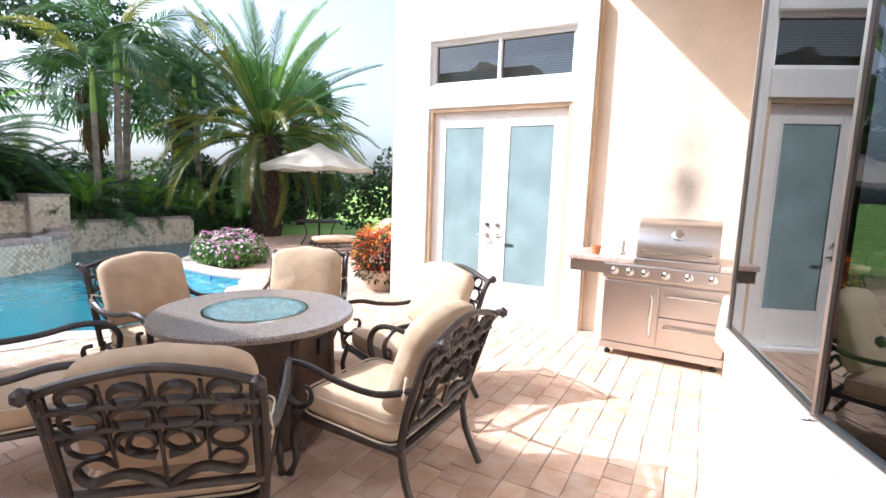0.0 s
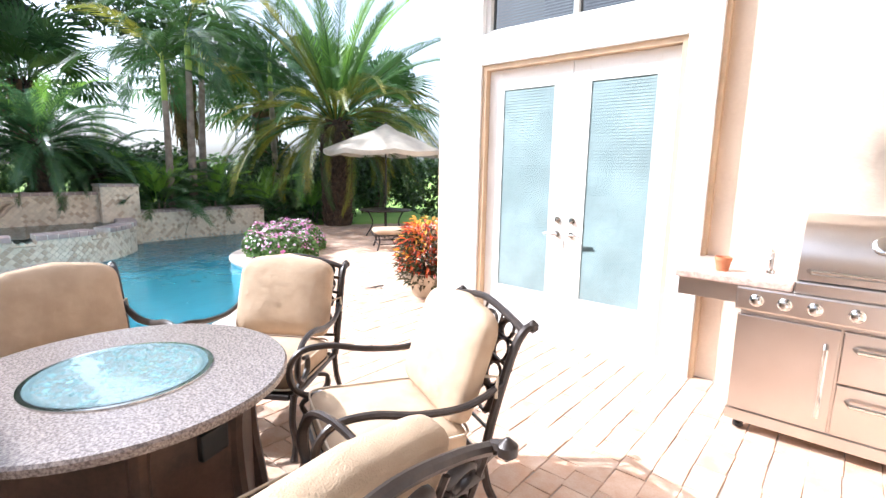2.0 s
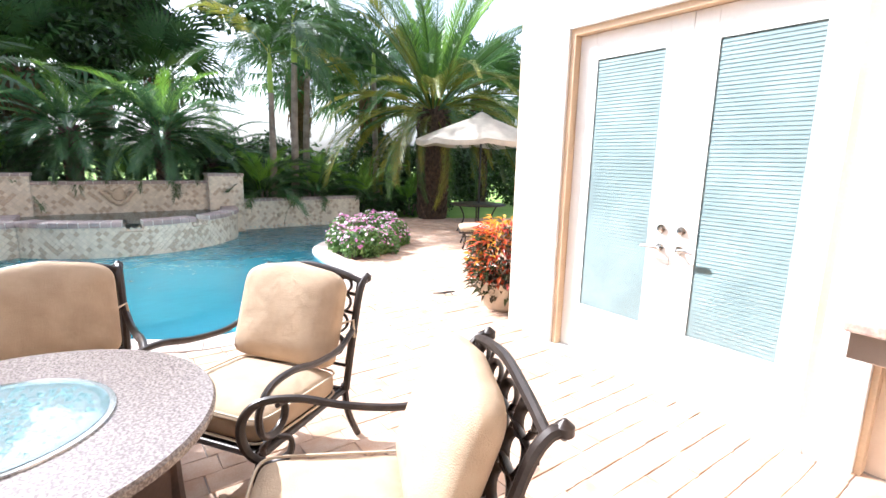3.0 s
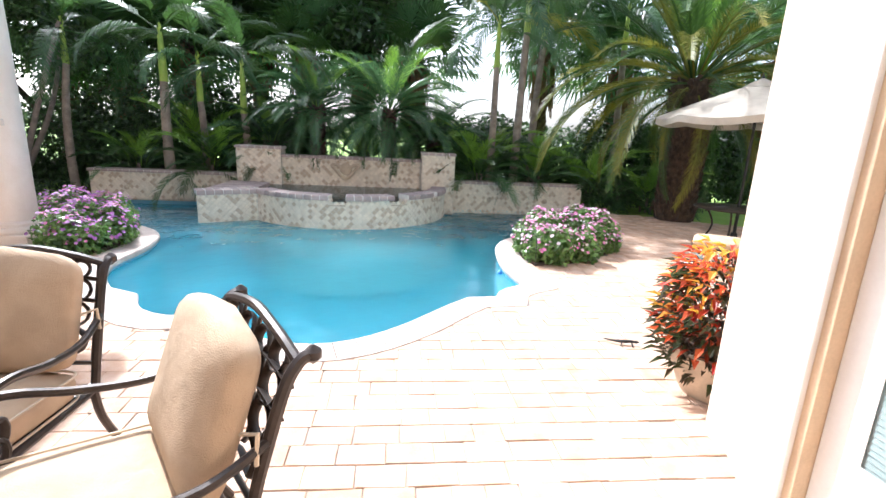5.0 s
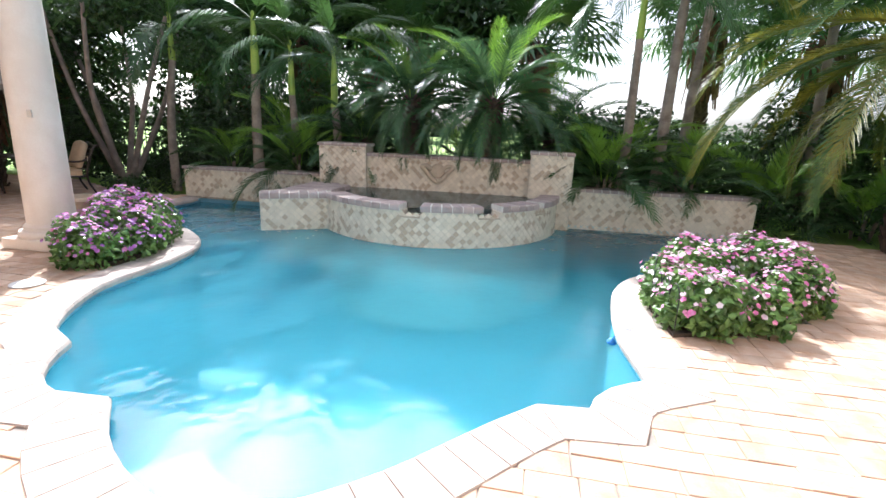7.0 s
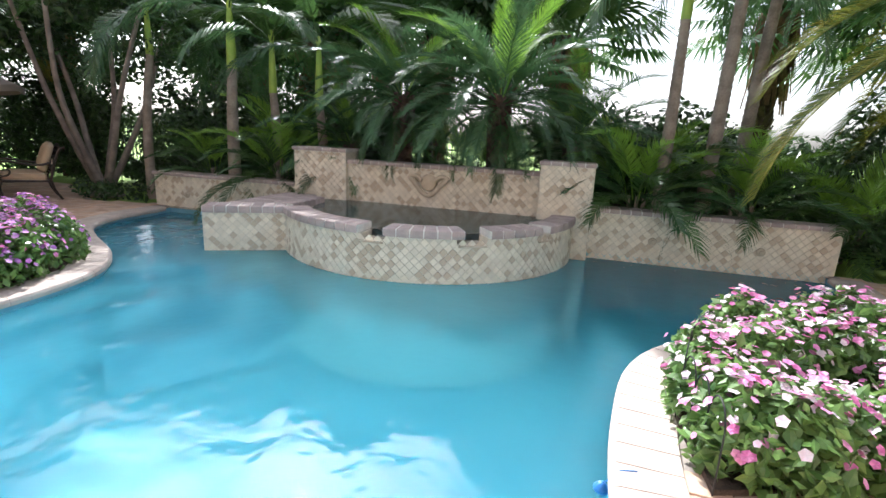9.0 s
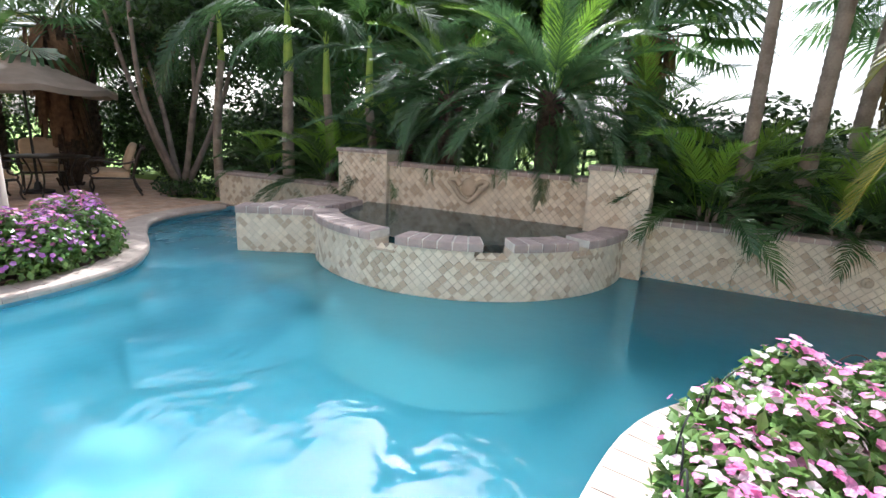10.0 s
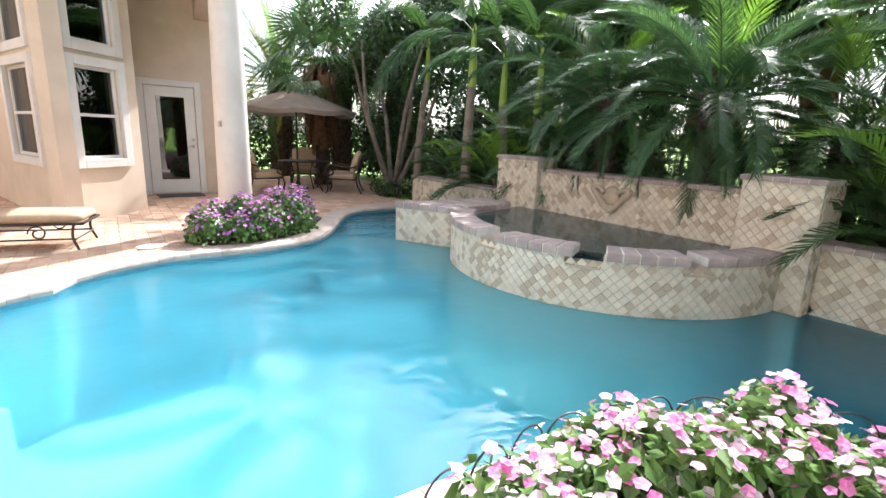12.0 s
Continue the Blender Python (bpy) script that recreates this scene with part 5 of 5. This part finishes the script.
clump(-13.6, 3.0, 0.35, 24, 1.2, 29)
# fan palms in the belt behind
for k, (x, y, h) in enumerate(((-17.2, -4.4, 3.6), (-16.6, -2.3, 3.9), (-17.4, -0.6, 4.6), (-16.6, 1.0, 3.7), (-17.4, 2.6, 4.4), (-16.8, 4.2, 3.8), (-17.8, 8.6, 4.6), (-16.0, 10.6, 3.9), (-13.6, 13.8, 3.9), (-14.5, -8.6, 3.8), (-18.5, -7.0, 4.5), (-19.2, 0.4, 5.4), (-19.4, -3.0, 5.4))):
    skirt_palm(x, y, h, 40, 1.15, 40 + k, 1.6)
skirt_palm(-10.9, -6.4, 3.3, 26, 1.0, 60, 1.9)
date_palm(-12.4, -8.6, 3.6, 46, 0.95, 0.26, 80, 8)
date_palm(-10.7, -9.4, 2.9, 56, 0.9, 0.26, 10, 15)
# hedge belt along the fence
belt = []
q = random.Random(17)
for i in range(64):
    y = -9 + 25 * i / 63
    gap = 1.6 < y < 4.2 or -6.2 < y < -4.6
    hgt = (q.uniform(1.0, 1.7) if y < 4.2 or y > 9 else q.uniform(0.75, 1.2)) if not gap else 0.3
    belt.append((-14.0 + q.uniform(-0.5, 0.6), y + q.uniform(-0.2, 0.2), hgt * 0.9, q.uniform(0.5, 0.8), q.uniform(0.5, 0.8), hgt))
shrub("hedge", "dense dark green hedge along the garden fence", "hedge", belt, 60000, 0.08, 31)
upper = [(-16.8 + q.uniform(-1.2, 1.2), -11 + 28 * i / 39 + q.uniform(-0.4, 0.4), q.uniform(4.2, 6.2), q.uniform(0.8, 1.4), q.uniform(0.8, 1.4), q.uniform(0.6, 1.1)) for i in range(40)]
upper = [b for k, b in enumerate(upper) if b[1] < 4.6 or k % 3 == 0]
upper += [(-17.5 + q.uniform(-1, 1), -11 + 15 * i / 29 + q.uniform(-0.4, 0.4), q.uniform(5.4, 7.6), q.uniform(1.0, 1.7), q.uniform(1.0, 1.7), q.uniform(0.7, 1.3)) for i in range(30)]
shrub("tree_belt", "belt of dark shade trees behind the pool garden", "trees", upper, 62000, 0.12, 32)
side = [(-9.6 + 7.4 * i / 17 + q.uniform(-0.3, 0.3), 11.9 + q.uniform(-0.3, 0.6), q.uniform(0.8, 1.5), 0.7, 0.7, q.uniform(0.8, 1.4)) for i in range(18)]
shrub("side_hedge", "dark green hedge beside the pool terrace", "hedge", side, 9000, 0.085, 33)
west = [(-16.0 + 8.0 * i / 15 + q.uniform(-0.3, 0.3), -10.2 + q.uniform(-0.4, 0.4), q.uniform(0.9, 1.5), 0.8, 0.8, q.uniform(1.0, 1.7)) for i in range(16)]
shrub("end_hedge", "dark green hedge at the end of the garden", "hedge", west, 10000, 0.085, 38)
low = [(-12.2 + q.uniform(-0.4, 0.5), 8.2 + 0.22 * i, 0.30, 0.35, 0.3, 0.35) for i in range(14)] + [(-11.6 + q.uniform(-0.3, 0.3), -3.1 - 0.16 * i, 0.15, 0.2, 0.2, 0.2) for i in range(8)] + [(-12.9, -2.6 - 0.45 * i, 0.8, 0.6, 0.5, 0.9) for i in range(4)]
shrub("groundcover", "low glossy shrubs at the edge of the paving", "shrub", low, 5200, 0.055, 34)

# the many-stemmed tree
tree = thing("multi_stem_tree", "pale many-stemmed tree with a thin leafy crown", "tree", at=pose(-11.95, -4.25, -0.03))
q = random.Random(23)
part("root_flare", G().lathe([(0.34, -0.02), (0.27, 0.06), (0.18, 0.2), (0.1, 0.3)], 14), "bark", tree, smooth=True)
for k in range(6):
    a = k * 1.05 + 0.3
    rr = 0.55 + 0.35 * q.random()
    part("stem", G().tube(smooth_path([(0.05 * math.cos(a), 0.05 * math.sin(a), 0.08), (rr * 0.45 * math.cos(a), rr * 0.45 * math.sin(a), 0.75), (rr * math.cos(a), rr * math.sin(a), 1.9), (rr * 1.5 * math.cos(a + 0.2), rr * 1.5 * math.sin(a + 0.2), 3.4)], 5), [0.075 - 0.0028 * i for i in range(16)], 9), "bark", tree, smooth=True)
blobs = [(q.uniform(-1.6, 1.6), q.uniform(-1.6, 1.6), q.uniform(2.6, 4.6), 0.7, 0.7, 0.5) for _ in range(14)]
part("crown", leaf_cloud(blobs, 7000, 0.075, 35), "leaf", tree)
tree2 = thing("oak_tree", "old spreading tree beyond the fence", "tree", at=pose(-17.0, -6.2, -0.1))
part("trunk", G().tube(smooth_path([(0, 0, 0), (0.1, 0.1, 1.0), (-0.2, 0.5, 1.9), (-0.3, 1.2, 2.8)], 5), [0.24 - 0.009 * i for i in range(16)], 9).tube(smooth_path([(0.08, 0.08, 0.9), (0.2, -0.5, 1.7), (0.1, -1.3, 2.6)], 5), [0.15 - 0.008 * i for i in range(11)], 8), "trunk_brown", tree2, smooth=True)
part("crown", leaf_cloud([(q.uniform(-2, 2), q.uniform(-2.4, 2.4), q.uniform(2.6, 4.4), 0.9, 0.9, 0.5) for _ in range(12)], 5000, 0.10, 36), "leaf", tree2)

# fence
fence = tagged(new("fence"), "black metal picket fence round the garden", "fence", kind="structure")
FX, FY0, FY1 = -14.95, -10.0, 15.0
for z in (0.10, 1.12, 1.28):
    part("rail", G().box(FX - 0.015, FY0, z, FX + 0.015, FY1, z + 0.03), "black", fence)
picket = G().box(-0.009, -0.009, 0, 0.009, 0.009, 1.34).mesh("picket")
picket.materials.append(M["black"])
post = G().box(-0.03, -0.03, 0, 0.03, 0.03, 1.42, 0.006).mesh("post")
post.materials.append(M["black"])
for i in range(208):
    o = part("post" if i % 16 == 0 else "picket", post if i % 16 == 0 else picket, "black", fence)
    o.location = (FX, FY0 + 0.12 * i, -0.1)
far = [(-95 + q.uniform(-6, 6), -120 + 240 * i / 59, 1.5, q.uniform(3, 6), q.uniform(3, 6), q.uniform(2.0, 4.5)) for i in range(60)]
shrub("far_trees", "hazy line of distant trees across the lawn", "trees", far, 9000, 0.7, 37, "far")


# ---- flower beds ----
def flower_bed(name, label, blobs, poly, leaf_n, flower_n, petals, seed, size=0.024):
    r = random.Random(seed)
    bed = thing(name, label, "flower bed", "flower beds")
    part("soil", G().prism(poly, -0.03, 0.03), "soil", bed)
    o = part("foliage", leaf_cloud(blobs, leaf_n, 0.042, seed, 0.55), "leaf_light", bed, "small green leaves")
    o["kind"] = "stuff"
    gs = [G() for _ in petals]
    for i in range(flower_n):
        x, y, z, rx, ry, rz = blobs[r.randrange(len(blobs))]
        a, e = r.uniform(0, 6.283), r.uniform(0.05, 1.5)
        d = Vector((math.cos(a) * math.cos(e), math.sin(a) * math.cos(e), math.sin(e)))
        c = Vector((x + d.x * rx, y + d.y * ry, z + d.z * rz)) + d * r.uniform(-0.02, 0.035)
        if c.z < 0.1:
            continue
        t = Vector((d.x + r.uniform(-0.6, 0.6), d.y + r.uniform(-0.6, 0.6), d.z + 0.4)).normalized()
        u = t.orthogonal().normalized()
        w = t.cross(u)
        g = gs[r.randrange(len(gs))]
        ph, s = r.uniform(0, 6), size * r.uniform(0.75, 1.2)
        for k in range(5):
            b = ph + k * 1.2566
            p = u * math.cos(b) + w * math.sin(b)
            sd = u * math.cos(b + 1.571) + w * math.sin(b + 1.571)
            g.add([tuple(c), tuple(c + p * s * 0.65 + sd * s * 0.48 + t * s * 0.15), tuple(c + p * s + t * s * 0.05), tuple(c + p * s * 0.65 - sd * s * 0.48 + t * s * 0.15)], [(0, 1, 2, 3)])
    for g, key in zip(gs, petals):
        o = part("blossoms", g, key, bed)
        o["kind"] = "stuff"
    return bed


q = random.Random(41)
R_BED = [(-6.72, 5.45), (-7.30, 5.40), (-7.90, 5.56), (-8.46, 6.10), (-8.88, 6.75), (-8.35, 7.18), (-7.45, 6.70), (-6.95, 6.10)]
L_BED = [(-6.82, -0.02), (-6.98, 0.20), (-7.40, 0.24), (-7.98, 0.10), (-8.42, -0.35), (-8.86, -1.05), (-8.78, -1.52), (-8.25, -1.36), (-7.80, -0.60), (-7.10, -0.42)]


def mound(poly, k, h):
    out = []
    while len(out) < k:
        x, y = q.uniform(-9.1, -6.7), q.uniform(-1.6, 7.3)
        if inside(poly, x, y):
            e = min(math.hypot(x - a, y - b) for a, b in poly)
            out.append((x, y, 0.10 + 0.12 * min(1, e / 0.4), 0.22, 0.22, h * (0.75 + 0.35 * min(1, e / 0.4)) * q.uniform(0.85, 1.1)))
    return out


flower_bed("flower_bed", "mounded bed of pale pink and white flowers beside the pool", mound(R_BED, 44, 0.28), R_BED, 19000, 1500, ("petal_pink", "petal_pink", "petal_pink", "petal_white", "petal_white"), 51)
flower_bed("flower_bed", "mounded bed of purple flowers by the white column", mound(L_BED, 34, 0.34), L_BED, 13000, 1500, ("petal_purple", "petal_purple", "petal_pink"), 52)

# croton in its pot at the house corner
cro = thing("croton_plant", "red and yellow croton in a stone pot by the house", "plant", at=pose(-3.74, 5.78, 0.004))
part("pot", G().lathe([(0.20, 0.0), (0.22, 0.03), (0.27, 0.16), (0.33, 0.27), (0.34, 0.32), (0.31, 0.32), (0.28, 0.26)], 28), "pot_stone", cro, "pale stone pot", True)
part("soil", G().lathe([(0.05, 0.25), (0.29, 0.26), (0.29, 0.27), (0.05, 0.28)], 18), "soil", cro)
for key, n, z0, z1, sd, lab in (("croton_dark", 1100, 0.14, 0.80, 61, "dark lower leaves"), ("croton_red", 520, 0.30, 0.90, 62, "red and orange leaves"), ("croton_yellow", 190, 0.50, 0.97, 63, "yellow young leaves")):
    r = random.Random(sd)
    g = G()
    for i in range(n):
        a, z = r.uniform(0, 6.283), r.uniform(z0, z1)
        rad = 0.40 * math.sqrt(max(0.05, 1 - ((z - 0.48) / 0.55) ** 2)) * r.uniform(0.5, 1.0)
        o = Vector((rad * math.cos(a), rad * math.sin(a), z))
        d = Vector((math.cos(a + r.uniform(-0.6, 0.6)), math.sin(a + r.uniform(-0.6, 0.6)), r.uniform(-0.3, 0.9))).normalized()
        l, w = r.uniform(0.08, 0.14), r.uniform(0.014, 0.026)
        sd2 = d.cross(Vector((0, 0, 1))).normalized() * w
        up = sd2.cross(d).normalized()
        p = [o, o + d * l * 0.45 + sd2 + up * 0.012, o + d * l * 0.45 - up * 0.004, o + d * l * 0.45 - sd2 + up * 0.012, o + d * l - up * 0.03]
        g.add([tuple(k) for k in p], [(0, 1, 2), (0, 2, 3), (1, 4, 2), (2, 4, 3)])
    part("leaves", g, key, cro, lab)
for a, b in ((0.03, 0.02), (0.18, 0.1), (-0.17, -0.08)):
    part("stem", G().tube([(a * 0.2, b * 0.2, 0.25), (a, b, 0.75)], 0.011, 6), "trunk_brown", cro)


# ---- terrace furniture ----
def umbrella(x, y, h, R, drop, canvas, label, rot=0):
    u = thing("patio_umbrella", label, "umbrella", "patio umbrellas", pose(x, y, 0.004, 0, 0, rot))
    part("pole", G().tube([(0, 0, 0.05), (0, 0, h)], 0.022, 10), "black", u)
    part("base", G().lathe([(0.25, 0), (0.25, 0.04), (0.08, 0.07), (0.04, 0.2), (0.03, 0.2)], 24), "black", u, smooth=True)
    g = G()
    n, k = 8, 6
    v, f = [], []
    for i in range(n * 4):
        a = 2 * math.pi * i / (n * 4)
        sag = abs(math.sin(a * n / 2))
        for j in range(k + 1):
            t = (0.10 + 0.90 * j / k)
            v.append((math.cos(a) * R * t * (1 - 0.05 * sag * t), math.sin(a) * R * t * (1 - 0.05 * sag * t), h - 0.04 - drop * t ** 1.15 - 0.05 * sag * t))
        v.append((math.cos(a) * R * (1 - 0.05 * sag), math.sin(a) * R * (1 - 0.05 * sag), h - 0.04 - drop - 0.05 * sag - 0.10))
    m = n * 4
    for i in range(m):
        for j in range(k + 1):
            f.append((i * (k + 2) + j, ((i + 1) % m) * (k + 2) + j, ((i + 1) % m) * (k + 2) + j + 1, i * (k + 2) + j + 1))
    c = part("canopy", g.add(v, f), canvas, u, smooth=True)
    part("vent", G().lathe([(0.02, 0.0), (0.16, -0.07), (0.26, -0.14)], 16, (0, 0, h + 0.02)), canvas, c)
    part("finial", G().lathe([(0.02, 0), (0.03, 0.03), (0.012, 0.06), (0.004, 0.09)], 10, (0, 0, h)), "black", u, smooth=True)
    for i in range(n):
        a = 2 * math.pi * i / n
        part("rib", G().tube([(0.02 * math.cos(a), 0.02 * math.sin(a), h - 0.06), (R * 0.98 * math.cos(a), R * 0.98 * math.sin(a), h - 0.06 - drop)], 0.008, 5), "black", u)
    return u


def round_table(x, y, r, h, label):
    t = thing("side_table", label, "table", at=pose(x, y, 0.004))
    part("tabletop", G().lathe([(0.02, h - 0.02), (r, h - 0.02), (r + 0.01, h - 0.008), (r, h), (0.02, h)], 36), "bronze", t, smooth=True)
    for k in range(4):
        a = radians(45 + 90 * k)
        part("leg", G().tube(smooth_path([(r * 0.7 * math.cos(a), r * 0.7 * math.sin(a), h - 0.02), (r * 0.5 * math.cos(a), r * 0.5 * math.sin(a), h * 0.5), (r * 0.75 * math.cos(a), r * 0.75 * math.sin(a), 0)], 4), 0.016, 7), "bronze", t, smooth=True)
    return t


def sun_lounger(at, label, back=38):
    l = thing("sun_lounger", label, "lounger", "sun loungers", at)
    part("frame", G().tube([(0, -0.3, 0.29), (1.95, -0.3, 0.29)], 0.016, 8).tube([(0, 0.3, 0.29), (1.95, 0.3, 0.29)], 0.016, 8).tube([(0, -0.3, 0.29), (0, 0.3, 0.29)], 0.016, 8).tube([(1.95, -0.3, 0.29), (1.95, 0.3, 0.29)], 0.016, 8).tube([(0.9, -0.3, 0.29), (0.9, 0.3, 0.29)], 0.012, 8), "bronze", l, smooth=True)
    for x in (0.08, 1.15, 1.85):
        for s in (-1, 1):
            part("leg", G().tube(smooth_path([(x, s * 0.30, 0.29), (x + 0.02, s * 0.31, 0.15), (x - 0.03, s * 0.33, 0.0)], 4), 0.015, 7), "bronze", l, smooth=True)
        part("stretcher", G().tube([(x - 0.01, -0.31, 0.12), (x - 0.01, 0.31, 0.12)], 0.010, 6), "bronze", l)
    for s in (-1, 1):
        part("scroll", G().tube([(0.42 + 0.09 * math.cos(a) * (1 - a / 12), s * 0.30, 0.19 + 0.09 * math.sin(a) * (1 - a / 12)) for a in (0.35 * k for k in range(24))], 0.009, 6).tube([(0.08, s * 0.3, 0.12), (1.15, s * 0.3, 0.12)], 0.010, 6), "bronze", l, smooth=True)
    m = part("mattress", superpad(0.60, 1.22, 0.10, puff=0.02), "cushion", l, "tan padded mattress", True)
    m.location = (0.61, 0, 0.30)
    b = part("backrest", superpad(0.60, 0.74, 0.10, puff=0.02), "cushion", l, "raised tan back pad", True)
    b.matrix_basis = pose(1.22, 0, 0.315, 0, -back, 0) @ pose(0.37, 0, 0)
    part("back_frame", G().tube([(0, -0.31, -0.02), (0.76, -0.31, -0.02), (0.76, 0.31, -0.02), (0, 0.31, -0.02)], 0.014, 7), "bronze", l, smooth=True).matrix_basis = pose(1.22, 0, 0.315, 0, -back, 0)
    return l


umbrella(-8.25, 9.20, 2.56, 1.42, 0.54, "canvas", "open cream canvas umbrella over the lounge terrace", 10)
round_table(-8.1, 9.05, 0.60, 0.62, "low round dark metal table under the umbrella")
sun_lounger(pose(-6.92, 7.62, 0.004, 0, 0, 55), "tan cushioned metal sun lounger with its back raised", 36)
umbrella(-9.95, -5.55, 2.45, 1.45, 0.50, "canvas_dark", "open taupe canvas umbrella over a garden dining table", 30)
round_table(-9.95, -5.0, 0.60, 0.72, "round dark metal dining table under the taupe umbrella")
for x, y, a in ((-9.05, -5.1, 175), (-10.75, -4.55, -30), (-10.3, -6.1, 70)):
    copy_thing(first, pose(x, y, 0.004, 0, 0, a))
sun_lounger(pose(-5.82, -0.45, 0.004, 0, 0, -14), "tan cushioned metal sun lounger by the house", 16)
pot = thing("garden_pot", "pale stone urn beside the purple flowers", "pot", at=pose(-8.58, -1.84, 0.004))
part("urn", G().lathe([(0.14, 0), (0.15, 0.04), (0.10, 0.07), (0.17, 0.2), (0.23, 0.32), (0.25, 0.33), (0.25, 0.38), (0.21, 0.38), (0.2, 0.3)], 24), "pot_stone", pot, smooth=True)
# wire hoops along the flower bed and a float on the water
edging = thing("bed_edging", "low dark wire hoops along the flower bed", "edging")
for (x0, y0), (x1, y1) in zip(R_BED[:4], R_BED[1:5]):
    for k in range(3):
        a, b = Vector((x0, y0, 0)).lerp(Vector((x1, y1, 0)), k / 3), Vector((x0, y0, 0)).lerp(Vector((x1, y1, 0)), (k + 1) / 3)
        mid, half = (a + b) / 2, (b - a) / 2
        hoop = [mid + half * math.cos(t) + Vector((0, 0, 0.27 + 0.13 * math.sin(t))) for t in (math.pi * i / 12 for i in range(13))]
        part("hoop", G().tube([b + Vector((0, 0, 0.0))] + hoop + [a] if (hoop[0] - b).length < (hoop[0] - a).length else [a] + hoop + [b], 0.004, 5), "black", edging, smooth=True)
floater = thing("pool_thermometer", "small blue and yellow thermometer floating at the pool wall", "thermometer", at=pose(-6.74, 5.02, -0.105))
part("float", G().lathe([(0.012, -0.03), (0.034, -0.01), (0.036, 0.012), (0.018, 0.034), (0.008, 0.04)], 14), "float_blue", floater, smooth=True)
part("probe", G().lathe([(0.008, -0.10), (0.010, -0.09), (0.010, -0.03), (0.006, -0.028)], 10), "float_yellow", floater, "yellow probe", True)
part("cord", G().tube(smooth_path([(0, 0, 0.035), (0.02, 0.03, 0.08), (0.0, 0.06, 0.112), (-0.02, 0.14, 0.116)], 4), 0.003, 5), "float_blue", floater, smooth=True)
lid = thing("skimmer_lid", "round pale skimmer lid set in the paving", "lid", at=pose(-6.35, 0.02, 0.006))
part("disc", G().lathe([(0.13, 0.0), (0.13, 0.008), (0.11, 0.012), (0.02, 0.012)], 24), "white", lid)
orn = thing("lizard_ornament", "small dark metal lizard ornament on the paving", "ornament", at=pose(-4.455, 5.523, 0.010, 0, 0, 70))
part("body", G().tube(smooth_path([(-0.16, 0.02, 0.01), (-0.05, -0.01, 0.016), (0.04, 0.0, 0.022), (0.11, 0.01, 0.018)], 4), [0.003, 0.005, 0.007, 0.009, 0.011, 0.013, 0.014, 0.014, 0.012, 0.01, 0.012, 0.010, 0.005], 7).tube([(0.06, -0.06, 0), (0.05, 0.0, 0.016), (0.06, 0.06, 0)], 0.005, 5).tube([(-0.03, -0.06, 0), (-0.02, 0.0, 0.014), (-0.04, 0.06, 0)], 0.005, 5), "black", orn, smooth=True)


# ---- paving, last ----
def outside(poly, x, y):
    return not inside(poly, x, y)


HOUSE_AREA = [[(-3.32, FY), (2, FY), (2, 12), (-3.32, 12)], [(1.15, 6)] + BAY[1:] + [(1.35, -9), (3, -9), (3, 6)], BACK + [(-8.1, -9.5), (1.35, -9.5)]]
BEDS = [R_BED, L_BED]


def paver(l, w, seed):
    r = random.Random(seed)
    e = 0.003
    jit = [(r.uniform(-0.006, 0.002), r.uniform(-0.006, 0.004)) for _ in range(4)]
    cs = [(-l / 2, -w / 2), (l / 2, -w / 2), (l / 2, w / 2), (-l / 2, w / 2)]
    lo = [(x + a, y + b, -0.014) for (x, y), (a, b) in zip(cs, jit)]
    mi = [(x + a, y + b, -0.004) for (x, y), (a, b) in zip(cs, jit)]
    hi = [(x - math.copysign(e, x) + a, y - math.copysign(e, y) + b, 0.0) for (x, y), (a, b) in zip(cs, jit)]
    f = [(8, 9, 10, 11)] + [(k, (k + 1) % 4, 4 + (k + 1) % 4, 4 + k) for k in range(4)] + [(4 + k, 4 + (k + 1) % 4, 8 + (k + 1) % 4, 8 + k) for k in range(4)]
    return lo + mi + hi, f


PL, PW, GAP = 0.235, 0.152, 0.004
PAVE_TURN = radians(90)
shapes = [paver(PL, PW, i) for i in range(6)] + [paver(PW, PW, 10 + i) for i in range(4)]
shape_mesh = []
for v, f in shapes:
    me = G().add(v, f).mesh("paver")
    me.materials.append(M["paver"])
    shape_mesh.append(me)
paving = tagged(new("paving"), "tumbled tan and rose clay pavers of the pool deck", "paving", kind="structure")
q = random.Random(71)
field = G()
singles = 0
c, s = math.cos(PAVE_TURN), math.sin(PAVE_TURN)
for r in range(-80, 81):
    u = -16.0 + q.uniform(0, 0.3)
    while u < 16:
        short = q.random() < 0.22
        k = q.randrange(6) if not short else 6 + q.randrange(4)
        ln = PW if short else PL
        uc, vc = u + ln / 2, r * (PW + GAP)
        u += ln + GAP
        x, y = -4.6 + uc * c - vc * s + q.uniform(-0.003, 0.003), 2.2 + uc * s + vc * c
        if outside(DECK, x, y) or inside(RIM, x, y) or any(inside(h, x, y) for h in HOUSE_AREA) or any(inside(b, x, y) for b in BEDS):
            continue
        z = q.uniform(-0.002, 0.002)
        tx, ty = q.uniform(-0.006, 0.006), q.uniform(-0.006, 0.006)
        if singles < 300 and -0.95 < x < 0.6 and 1.5 < y < 5.2:
            o = new("paver", shape_mesh[k])
            o.parent = paving
            o.location = (x, y, z)
            o.rotation_euler = (tx, ty, PAVE_TURN + tx * 2.5)
            singles += 1
        else:
            v, f = shapes[k]
            field.add([(x + p[0] * c - p[1] * s, y + p[0] * s + p[1] * c, p[2] + z + tx * p[1] - ty * p[0]) for p in v], f)
o = part("paver_field", field, "paver_field", paving)
o["kind"] = "stuff"
